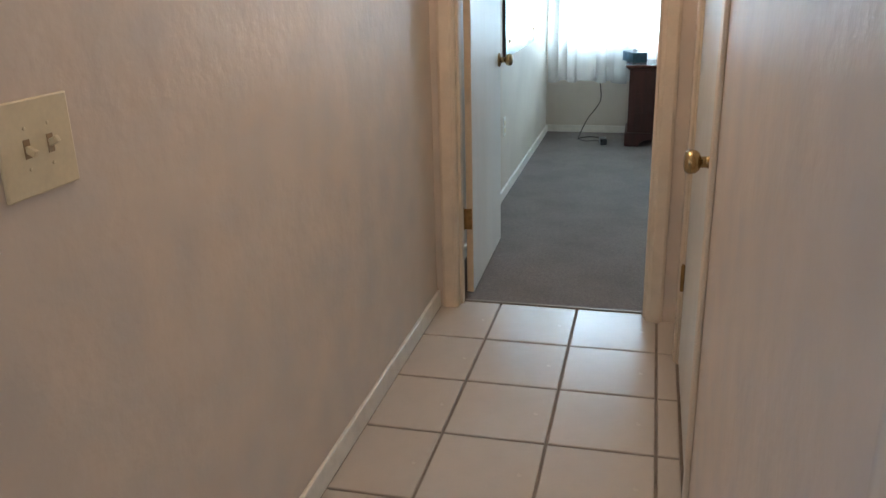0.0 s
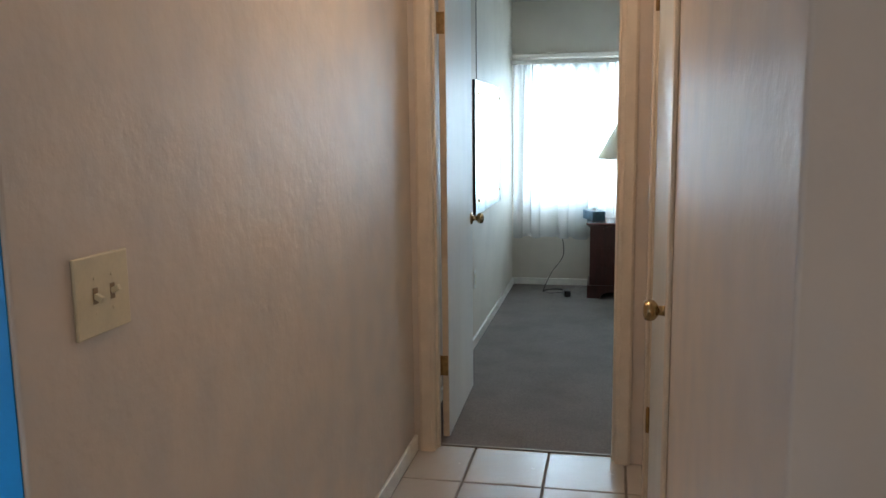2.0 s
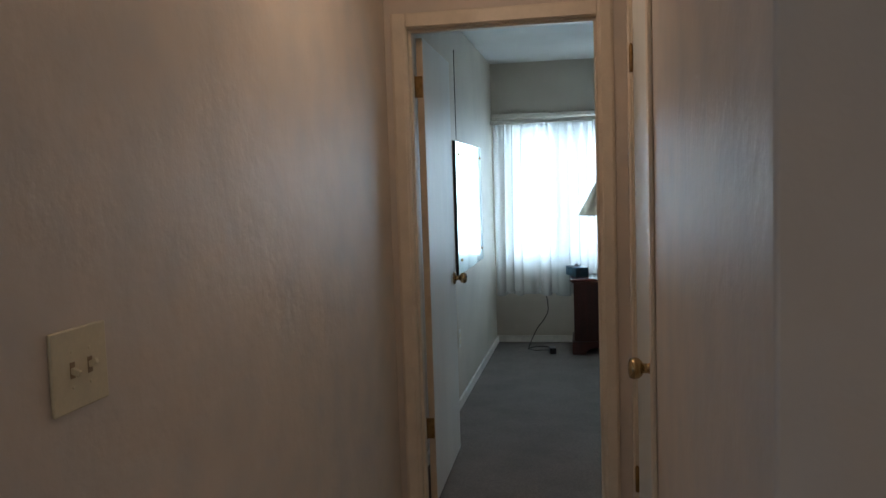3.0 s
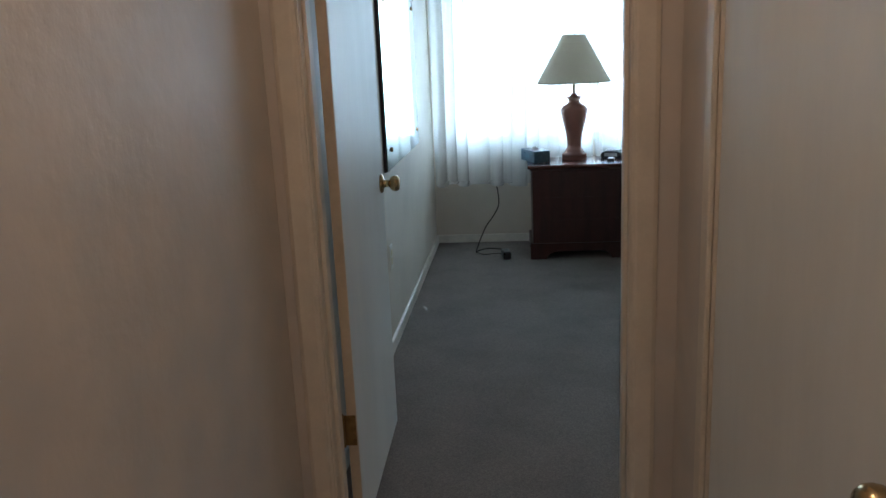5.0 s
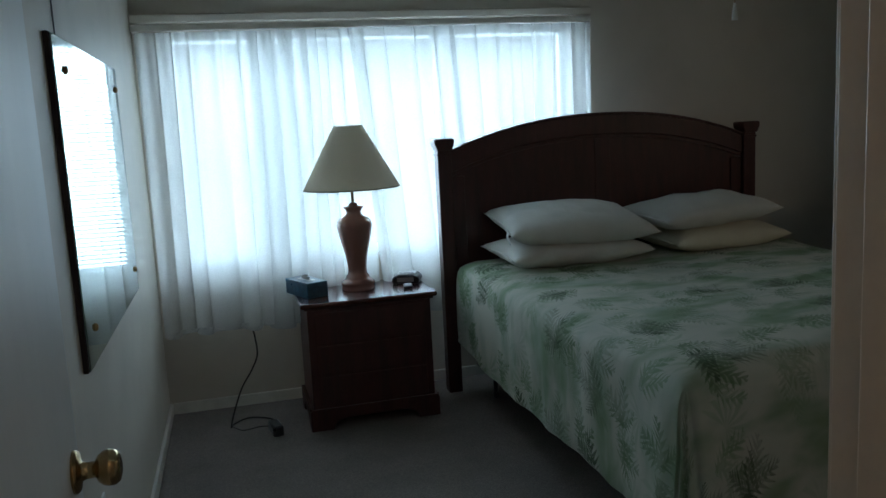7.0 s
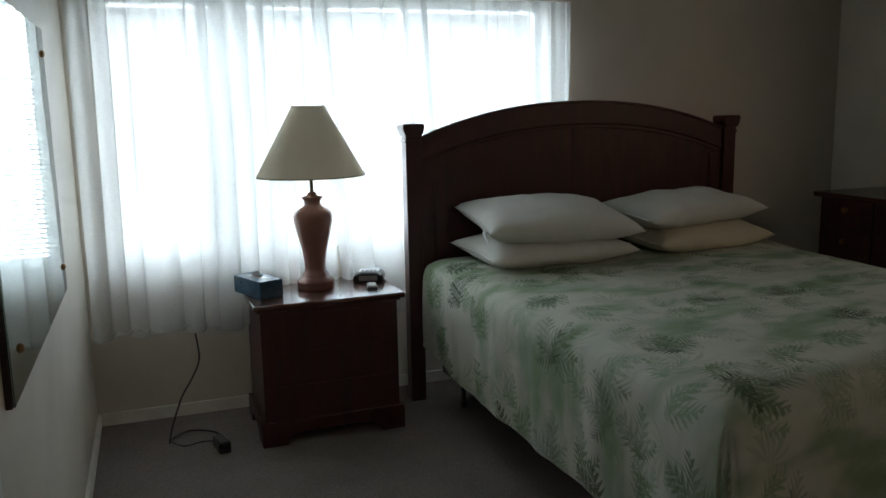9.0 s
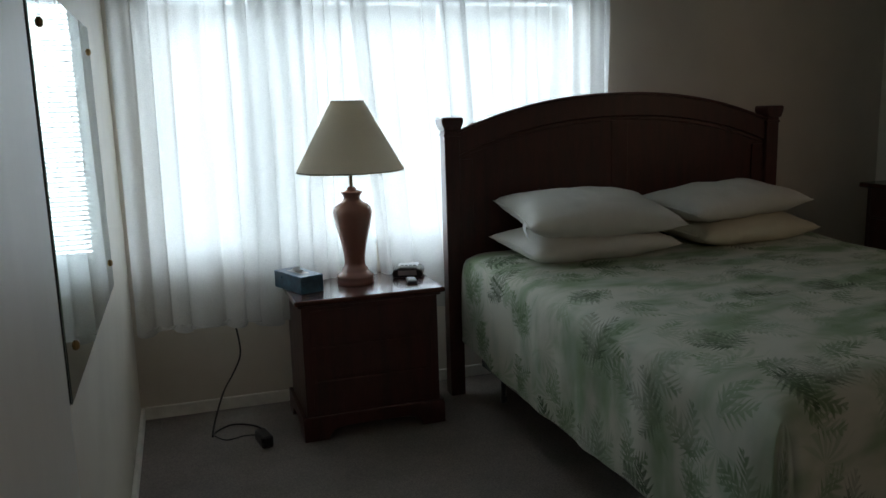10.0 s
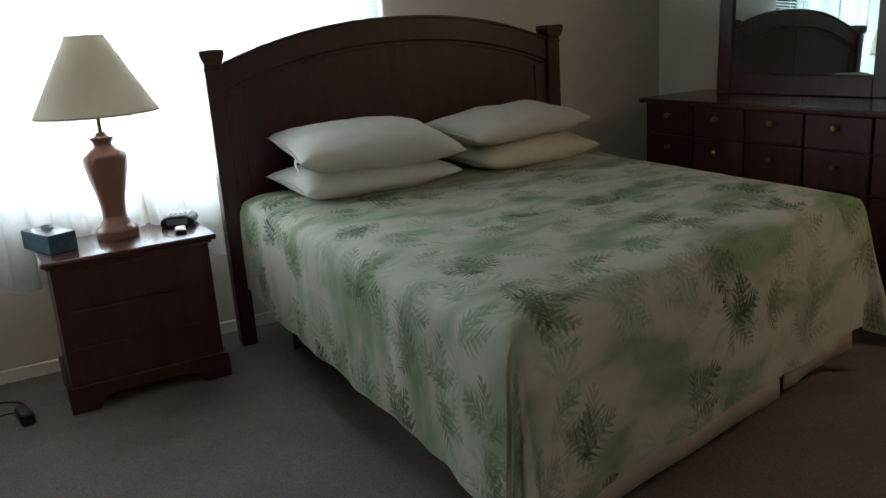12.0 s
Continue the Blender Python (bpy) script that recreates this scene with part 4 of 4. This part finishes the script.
part("plug", moved(box(-0.026, -0.07, 0, 0.026, 0.045, 0.05, bevel=0.009), pose(0.388, 3.375, 0.009, 0, 0, 10)), M_BLACK, cord, "black adapter block")

# headboard
HY = 3.625
HX0, HX1 = 1.338, 3.097   # post centres
head = thing("headboard", "dark cherry wood headboard with an arched top and square posts", "headboard")
for x in (HX0, HX1):
    post = part("post", box(x - 0.036, HY - 0.03, 0.008, x + 0.036, HY + 0.042, 1.277, bevel=0.004), M_CHERRY, head)
    part("cap", joined(box(x - 0.040, HY - 0.034, 1.247, x + 0.040, HY + 0.046, 1.259, bevel=0.003),
                       moved(extrude_outline([(-0.037, 1.274), (-0.050, 1.304), (-0.052, 1.314), (-0.052, 1.328), (-0.044, 1.334), (0.044, 1.334), (0.052, 1.328),
                                              (0.052, 1.314), (0.050, 1.304), (0.037, 1.274)], 0.10, bevel=0.004), Matrix.Translation((x, HY - 0.044, 0)))), M_CHERRY, post,
         "flared square cap")


def arch_z(x):
    """Height of the arched top between the posts."""
    s = (x - (HX0 + HX1) / 2) / ((HX1 - HX0) / 2)
    return 1.425 - 0.165 * abs(s) ** 2.2


def arch_strip(low, high, y0, y1, bevel=0.0, n=40):
    xs = [HX0 + 0.036 + (HX1 - HX0 - 0.072) * i / n for i in range(n + 1)]
    bm = extrude_outline([(x, low(x)) for x in xs] + [(x, high(x)) for x in reversed(xs)], y1 - y0, bevel=bevel)
    return moved(bm, Matrix.Translation((0, y0, 0)))


part("panel", arch_strip(lambda x: 0.30, lambda x: arch_z(x) - 0.10, HY + 0.004, HY + 0.022), M_CHERRY, head)
part("top_rail", arch_strip(lambda x: arch_z(x) - 0.115, lambda x: arch_z(x) - 0.008, HY - 0.012, HY + 0.030, 0.004), M_CHERRY, head)
part("top_moulding", arch_strip(lambda x: arch_z(x) - 0.014, lambda x: arch_z(x), HY - 0.022, HY + 0.038, 0.004), M_CHERRY, head)
part("inner_bead", arch_strip(lambda x: arch_z(x) - 0.135, lambda x: arch_z(x) - 0.115, HY - 0.004, HY + 0.012, 0.003), M_CHERRY, head)
part("stile", box((HX0 + HX1) / 2 - 0.045, HY + 0.001, 0.32, (HX0 + HX1) / 2 + 0.045, HY + 0.012, arch_z((HX0 + HX1) / 2) - 0.12, bevel=0.003), M_CHERRY, head)
for x in (HX0 + 0.036, HX1 - 0.106):
    part("stile", box(x, HY - 0.006, 0.32, x + 0.07, HY + 0.012, 1.14, bevel=0.003), M_CHERRY, head)

# bed: plan corners of the spread, head-left, head-right, foot-right, foot-left
BED_TOP = 0.70
C_HL, C_HR, C_FR, C_FL = Vector((1.385, 3.575)), Vector((3.20, 3.575)), Vector((3.13, 1.84)), Vector((1.43, 1.49))
bed = thing("bed", "queen bed with box spring on a metal frame", "bed")


def quad_slab(inset, z0, z1, bevel):
    mid = (C_HL + C_HR + C_FR + C_FL) / 4
    pts = [c + (mid - c).normalized() * inset for c in (C_HL, C_HR, C_FR, C_FL)]
    bm = extrude_outline([(p.x, p.y) for p in pts[::-1]], z1 - z0, bevel=bevel, plane="xy")
    return moved(bm, Matrix.Translation((0, 0, z0)))


part("mattress", quad_slab(0.05, 0.43, BED_TOP - 0.025, 0.03), M_TICKING, bed)
part("box_spring", quad_slab(0.06, 0.21, 0.428, 0.012), M_TICKING, bed)
part("bed_rail", quad_slab(0.07, 0.165, 0.208, 0.003), M_BLACK, bed)
for x, y in ((1.50, 3.42), (1.56, 1.78), (2.25, 3.4), (2.25, 1.9), (3.05, 3.4), (3.0, 2.05)):
    leg = part("frame_leg", lathe([(0.012, 0.04), (0.012, 0.166)], 12), M_BLACK, bed)
    leg.location = (x, y, 0)
    part("caster", moved(lathe([(0.008, -0.012), (0.018, -0.011), (0.0185, 0.0), (0.018, 0.011), (0.008, 0.012)], 16, "x"), Matrix.Translation((0, 0, 0.0275))), M_BLACK, leg)

# bedspread: one cloth with hanging sides, folds at the corners
spread_bm = bmesh.new()
uvl = spread_bm.loops.layers.uv.new("cloth")
cloth = {}
NU, NV, ND, NC = 60, 64, 22, 14
WID, LEN = 1.78, 2.0


def top_point(a, b):
    """Cloth on the mattress, softly uneven; a across from the left, b from the head."""
    p = C_HL * (1 - a) * (1 - b) + C_HR * a * (1 - b) + C_FR * a * b + C_FL * (1 - a) * b
    edge = min(min(a, 1 - a) * WID, (1 - b) * LEN)
    z = BED_TOP - 0.028 * max(0.0, 1 - edge / 0.10) ** 2
    z += 0.006 * noise.noise(Vector((p.x * 3, p.y * 3, 0.3))) + 0.003 * noise.noise(Vector((p.x * 9, p.y * 9, 1.7)))
    z += 0.012 * math.exp(-((b - 0.12) / 0.1) ** 2)
    return Vector((p.x, p.y, z))


def hang(base, out, along, d, drop, fold, flare):
    """A point d down the hanging side."""
    v = d / drop
    ease = min(1.0, v * 2.5)
    wave = fold * ease * (math.sin(along * 17 + 0.6) * 0.5 + math.sin(along * 39 + 1.1) * 0.3 + noise.noise(Vector((along * 6, v * 2, 0.5))))
    push = 0.024 * (1 - math.exp(-v * 14)) + flare * v + wave
    return Vector((base.x + out.x * push, base.y + out.y * push, base.z - d))


def vert(key, co):
    if key not in cloth:
        cloth[key] = spread_bm.verts.new(co)
    return cloth[key]


def quad(keys, cos, uvs):
    f = spread_bm.faces.new([vert(k, c) for k, c in zip(keys, cos)])
    for loop, q in zip(f.loops, uvs):
        loop[uvl].uv = q


def left_drop(b):
    return 0.438 + 0.004 * math.sin(b * 17) + 0.02 * max(0, b - 0.8) / 0.2 - 0.05 * max(0, 0.2 - b) / 0.2


def foot_drop(a):
    return 0.478 - 0.01 * a + 0.005 * math.sin(a * 19)


for j in range(NV):
    for i in range(NU):
        idx = ((i, j), (i + 1, j), (i + 1, j + 1), (i, j + 1))
        quad([("t", *q) for q in idx], [top_point(q[0] / NU, q[1] / NV) for q in idx], [(q[0] / NU * WID, -q[1] / NV * LEN) for q in idx])


def side_point(side, k, m):
    """Left (0) and right (1) sides: k along from the head, m down."""
    b, a = k / NV, float(side)
    base = top_point(a, b)
    along_v = (C_FL - C_HL if side == 0 else C_FR - C_HR).normalized()
    out = Vector((along_v.y, -along_v.x)) if side == 0 else Vector((-along_v.y, along_v.x))
    d = left_drop(b) * m / ND
    return hang(base, out, b * LEN + side * 5, d, left_drop(b), 0.006 + 0.006 * b, 0.0 + 0.03 * max(0, b - 0.8) / 0.2)


def foot_point(k, m):
    a = k / NU
    base = top_point(a, 1.0)
    along_v = (C_FR - C_FL).normalized()
    out = Vector((along_v.y, -along_v.x))
    return hang(base, out, a * WID + 9, foot_drop(a) * m / ND, foot_drop(a), 0.006, 0.006 + 0.05 * max(0, 0.15 - a) / 0.15)


for side in (0, 1):
    sgn = -1 if side == 0 else 1
    for k in range(NV):
        for m in range(ND):
            idx = ((k, m), (k, m + 1), (k + 1, m + 1), (k + 1, m))
            keys = [("t", side * NU, q[0]) if q[1] == 0 else ("s", side, *q) for q in idx]
            quad(keys, [side_point(side, *q) for q in idx],
                 [(side * WID + sgn * left_drop(q[0] / NV) * q[1] / ND, -q[0] / NV * LEN) for q in idx])
for k in range(NU):
    for m in range(ND):
        idx = ((k, m), (k + 1, m), (k + 1, m + 1), (k, m + 1))
        keys = [("t", q[0], NV) if q[1] == 0 else ("f", *q) for q in idx]
        quad(keys, [foot_point(*q) for q in idx], [(q[0] / NU * WID, -LEN - foot_drop(q[0] / NU) * q[1] / ND) for q in idx])
# corners hang in two deep folds
for corner in (0, 1):
    base = top_point(float(corner), 1.0)

    def corner_point(c, m, corner=corner, base=base):
        w = c / NC
        s, f = side_point(corner, NV, m), foot_point(0 if corner == 0 else NU, m)
        v = m / ND
        p = s.lerp(f, w)
        outward = (Vector((-0.72, -0.69, 0)) if corner == 0 else Vector((0.72, -0.69, 0)))
        bulge = math.sin(math.pi * w) * (0.035 * v + 0.075 * v * v) + 0.022 * v * math.sin(3 * 2 * math.pi * w)
        p = p + outward * bulge
        p.z -= math.sin(math.pi * w) * 0.07 * v * v
        return p

    for c in range(NC):
        for m in range(ND):
            idx = ((c, m), (c + 1, m), (c + 1, m + 1), (c, m + 1))

            def key(q, corner=corner):
                if q[1] == 0:
                    return ("t", corner * NU, NV)
                if q[0] == 0:
                    return ("s", corner, NV, q[1])
                if q[0] == NC:
                    return ("f", corner * NU, q[1])
                return ("c", corner, *q)

            keys, cos, uvs = [], [], []
            for q in idx:
                kk = key(q)
                if kk in keys:
                    continue
                keys.append(kk)
                cos.append(corner_point(*q))
                dd = 0.48 * q[1] / ND
                ang = math.pi / 2 * q[0] / NC
                sgn = -1 if corner == 0 else 1
                uvs.append((corner * WID + sgn * dd * math.cos(ang), -LEN - dd * math.sin(ang)))
            if len(keys) >= 3:
                quad(keys, cos, uvs)
bmesh.ops.recalc_face_normals(spread_bm, faces=spread_bm.faces)
spread = thing("bedspread", "cream bedspread printed with soft green palm fronds over the bed", "bedspread")
cover = part("cover", spread_bm, M_PALM, spread, smooth=True)
cover.data.set_sharp_from_angle(angle=radians(180))


def hem(count, point, out, uv_of):
    """A turned hem, a finger wide, along one lower edge."""
    bm = bmesh.new()
    lay = bm.loops.layers.uv.new("cloth")
    push = Vector((out.x, out.y, 0)) * 0.0025
    rows = [[bm.verts.new(point(k, m) + push + Vector((0, 0, dz))) for k in range(count + 1)] for m, dz in ((ND - 1, 0.0), (ND, -0.001))]
    for k in range(count):
        f = bm.faces.new((rows[0][k], rows[0][k + 1], rows[1][k + 1], rows[1][k]))
        for loop, (kk, mm) in zip(f.loops, ((k, ND - 1), (k + 1, ND - 1), (k + 1, ND), (k, ND))):
            loop[lay].uv = uv_of(kk, mm)
    return bm


part("hem", hem(NV, lambda k, m: side_point(0, k, m), Vector((-1, 0)), lambda k, m: (-left_drop(k / NV) * m / ND, -k / NV * LEN)), M_PALM, spread, smooth=True)
part("hem", hem(NV, lambda k, m: side_point(1, k, m), Vector((1, 0)), lambda k, m: (WID + left_drop(k / NV) * m / ND, -k / NV * LEN)), M_PALM, spread, smooth=True)
part("hem", hem(NU, foot_point, Vector((0, -1)), lambda k, m: (k / NU * WID, -LEN - foot_drop(k / NU) * m / ND)), M_PALM, spread, smooth=True)

ruffle = thing("bed_skirt", "pale beige dust ruffle showing below the spread at the foot", "bed skirt")
foot_dir = (C_FR - C_FL).normalized()
foot_out = Vector((foot_dir.y, -foot_dir.x))
for f0, f1, z0 in ((0.03, 0.69, 0.105), (0.71, 0.99, 0.12)):
    bm = bmesh.new()
    n = 46
    rows = []
    for j in range(5):
        row = []
        for i in range(n + 1):
            f = f0 + (f1 - f0) * i / n
            p = C_FL.lerp(C_FR, f) + foot_out * (-0.004 + 0.004 * math.sin(i * 0.31) * (j / 4) + 0.008 * j / 4)
            row.append(bm.verts.new((p.x, p.y, 0.40 - (0.40 - z0 + 0.003 * math.sin(i * 0.2)) * j / 4)))
        rows.append(row)
    for a, b in zip(rows, rows[1:]):
        for i in range(n):
            bm.faces.new((a[i], a[i + 1], b[i + 1], b[i]))
    ob = part("skirt_panel", bm, M_SKIRT, ruffle, smooth=True)
    sol = ob.modifiers.new("thickness", "SOLIDIFY")
    sol.thickness = 0.003


def pillow(name, mat, label, m, w=0.70, d=0.46, h=0.15, seed=1, sag=0.0):
    """A stuffed pillow: pinched corners, seam round the edge, soft dents."""
    rnd = random.Random(seed)
    off = Vector((rnd.uniform(0, 50), rnd.uniform(0, 50), rnd.uniform(0, 50)))
    bm = bmesh.new()
    n = 30
    grids = {}
    for sgn in (1, -1):
        for j in range(n + 1):
            for i in range(n + 1):
                u, v = 2 * i / n - 1, 2 * j / n - 1
                rim = i in (0, n) or j in (0, n)
                if sgn < 0 and rim:
                    grids[sgn, i, j] = grids[1, i, j]
                    continue
                full = ((1 - abs(u) ** 2.8) * (1 - abs(v) ** 2.5)) ** 0.47
                pinch_u, pinch_v = 1 - 0.08 * (1 - v * v), 1 - 0.11 * (1 - u * u)
                x, y = u * w / 2 * (pinch_u if abs(u) > 0 else 1), v * d / 2 * pinch_v
                z = sgn * h / 2 * full
                p = Vector((x, y, z))
                crease = noise.noise(Vector((x * 7, y * 7, sgn)) + off) * 0.012 + noise.noise(Vector((x * 19, y * 19, sgn)) + off) * 0.004
                z += crease * (0.3 + full) * (0 if rim else 1)
                z -= sag * (u * u) * 0.5
                z = z if sgn > 0 else max(z, -h * 0.42)
                grids[sgn, i, j] = bm.verts.new((x, y, z))
        for j in range(n):
            for i in range(n):
                q = [grids[sgn, i, j], grids[sgn, i + 1, j], grids[sgn, i + 1, j + 1], grids[sgn, i, j + 1]]
                bm.faces.new(q if sgn > 0 else q[::-1])
    bmesh.ops.recalc_face_normals(bm, faces=bm.faces)
    ob = thing(name, label, "pillow", "pillows on the bed", m)
    shell = part("case", bm, mat, ob, smooth=True)
    shell.data.set_sharp_from_angle(angle=radians(180))
    tip = part("seam_end", joined(tube([(-w / 2 * (1 - 0.08 * (1 - v * v)) - 0.001, v * d / 2 * 0.97, 0) for v in (-0.8, -0.4, 0, 0.4, 0.8)], 0.004)), mat, ob, "stitched end seam")
    return ob


pillow("pillow", M_PILLOW, "white pillow lying under another at the headboard", pose(1.868, 3.34, BED_TOP + 0.068, 2, 0, 2), 0.73, 0.50, 0.155, 1)
tagged_pillow = pillow("pillow", M_PILLOW, "plump white pillow stacked on another at the headboard", pose(1.89, 3.335, BED_TOP + 0.195, 8, 2, -2), 0.745, 0.50, 0.19, 2)
pillow("pillow", M_PILLOW_OLD, "cream pillow lying under a white one at the headboard", pose(2.685, 3.375, BED_TOP + 0.070, 2, 0, 6), 0.70, 0.47, 0.16, 3)
pillow("pillow", M_PILLOW, "white pillow stacked on a cream one at the headboard", pose(2.635, 3.375, BED_TOP + 0.20, 4, -2, 7), 0.71, 0.47, 0.16, 4)

ribbon = bmesh.new()
strip = [[ribbon.verts.new((-0.352 - 0.008 * math.sin(0.9 * j), -0.15 + dx - 0.003 * j, -0.013 * j)) for dx in (0.0, 0.034)] for j in range(6)]
for p, q in zip(strip, strip[1:]):
    ribbon.faces.new((p[0], p[1], q[1], q[0]))
part("tag", ribbon, M_PAPER, tagged_pillow, "white cloth care tag", True)
# dresser with mirror
DRX, DY0, DY1, DTOP = 3.535, 1.72, 3.42, 0.927
dr = thing("dresser", "dark cherry wood dresser with many drawers against the wall", "dresser")
part("body", box(DRX + 0.015, DY0 + 0.015, 0.09, 4.0, DY1 - 0.015, DTOP - 0.03, bevel=0.003), M_CHERRY, dr)
part("top", box(DRX - 0.018, DY0 - 0.012, DTOP - 0.026, 4.002, DY1 + 0.012, DTOP, bevel=0.007, segs=3), M_CHERRY_H, dr, "polished overhanging top")
part("plinth", box(DRX + 0.004, DY0 + 0.002, 0.008, 4.0, DY1 - 0.002, 0.105, bevel=0.005), M_CHERRY, dr)
cols = 5
cw = (DY1 - DY0 - 0.09) / cols
for row, (z0, z1) in enumerate(((0.755, 0.9), (0.585, 0.745), (0.355, 0.575), (0.12, 0.345))):
    for c in range(cols):
        y0 = DY0 + 0.045 + c * cw
        front = part("drawer_front", box(DRX, y0 + 0.006, z0, DRX + 0.016, y0 + cw - 0.006, z1, bevel=0.004), M_CHERRY, dr)
        part("pull", moved(lathe([(0.009, 0), (0.007, -0.012), (0.015, -0.02), (0.014, -0.027), (0.004, -0.03)], 18, "x"),
                           Matrix.Translation((DRX, y0 + cw / 2, (z0 + z1) / 2 + 0.02))), M_BRASS_DULL, front, "small dull brass knob")
dm = thing("dresser_mirror", "dark cherry framed mirror standing on the dresser", "mirror", m=pose(3.87, 3.0, DTOP, 0, 2, 5.8))
GY0, GY1 = -0.625, 0.125
for y0, y1 in ((GY0 - 0.08, GY0), (GY1, GY1 + 0.08)):
    part("frame_side", box(0.0, y0, 0.0, 0.045, y1, 1.02, bevel=0.006), M_CHERRY, dm)
part("frame_bottom", box(0.002, GY0, 0.0, 0.043, GY1, 0.098, bevel=0.006), M_CHERRY, dm)
part("frame_top", box(0.002, GY0, 0.94, 0.043, GY1, 1.02, bevel=0.006), M_CHERRY, dm)
part("glass", box(0.016, GY0, 0.098, 0.021, GY1, 0.94, bevel=0.002), M_MIRROR, dm, "silvered mirror glass")
part("backing_board", box(0.0215, GY0, 0.098, 0.040, GY1, 0.94), M_BACK, dm)

chain = thing("pull_chain", "thin pull chain with a white bell end hanging from the ceiling", "pull chain", m=pose(1.79, 1.80, 0))
part("chain", tube([(0, 0, 1.72), (0, 0, 2.0), (0, 0, ROOM_Z)], 0.0018), M_BRASS_DULL, chain)
part("bell_end", lathe([(0.009, 1.672), (0.0085, 1.685), (0.006, 1.705), (0.003, 1.722)], 16), M_WHITE_PL, chain)

# ---- hall ----
plate = thing("light_switch", "ivory double toggle switch plate on the hall wall", "light switch")
SY0, SY1, SZ0, SZ1 = -2.20, -2.056, 1.067, 1.198
part("plate", box(LEFT, SY0, SZ0, LEFT + 0.007, SY1, SZ1, bevel=0.0028), M_IVORY, plate)
for y, tilt in (((SY0 + SY1) / 2 - 0.023, 25), ((SY0 + SY1) / 2 + 0.023, -25)):
    zc = (SZ0 + SZ1) / 2
    part("toggle_slot", box(LEFT + 0.0065, y - 0.006, zc - 0.013, LEFT + 0.0078, y + 0.006, zc + 0.013), M_TOGGLE, plate)
    part("toggle", moved(box(-0.001, -0.0042, -0.005, 0.015, 0.0042, 0.005, bevel=0.0015), pose(LEFT + 0.007, y, zc, 0, tilt, 0)), M_IVORY, plate)
    for dz in (-0.028, 0.028):
        part("screw", moved(lathe([(0.0026, 0), (0.0026, 0.0006), (0.0015, 0.0009)], 12, "x"), Matrix.Translation((LEFT + 0.007, y, zc + dz))), M_IVORY, plate)

fixture = thing("ceiling_lamp", "lit opal glass dome on the hall ceiling", "ceiling lamp", m=pose(0.38, -1.05, HALL_Z))
part("canopy", lathe([(0.15, 0.0), (0.15, -0.015), (0.135, -0.025), (0.13, -0.025)], 32), M_BRASS_DULL, fixture)
part("dome", lathe([(0.128, -0.024), (0.125, -0.05), (0.105, -0.085), (0.07, -0.108), (0.03, -0.118), (0.004, -0.12)], 32), M_DOME, fixture)

# ---- tiles ----
PX, PY, GAP, X_LINE, Y_LINE = 0.317, 0.339, 0.009, 0.168, -0.276


def tile_mesh(w, d):
    bm = bmesh.new()
    bm_box(bm, -w / 2, -d / 2, -0.006, w / 2, d / 2, 0.004)
    topf = [f for f in bm.faces if f.normal.z > 0.5]
    bmesh.ops.bevel(bm, geom=list({e for f in topf for e in f.edges}), offset=0.0025, segments=1, affect="EDGES")
    return mesh_of("tile", bm, M_TILE)


shared_tiles = {}
xs = [X_LINE + PX * k for k in range(-4, 8)]
ys = [Y_LINE - PY * k for k in range(0, 13)]
rows = [(0.075, Y_LINE)] + list(zip(ys, ys[1:]))
for yb, ya in rows:
    for xa, xb in zip(xs, xs[1:]):
        a0, a1 = xa + GAP / 2, xb - GAP / 2
        if yb > CORNER_R:
            a0, a1 = max(a0, LEFT + 0.014), min(a1, RIGHT - 0.001)
        if yb <= CORNER_R and a1 < LEFT - 0.12 and yb > CORNER_L:
            continue
        if a1 - a0 < 0.03:
            continue
        b0, b1 = ya + GAP / 2, yb - (GAP / 2 if yb < 0 else 0)
        size = (round(a1 - a0, 4), round(b1 - b0, 4))
        if size not in shared_tiles:
            shared_tiles[size] = tile_mesh(*size)
        ob = new("tile", shared_tiles[size])
        ob.parent = hall_floor
        ob.location = ((a0 + a1) / 2, (b0 + b1) / 2, random.uniform(-0.0005, 0.0005))
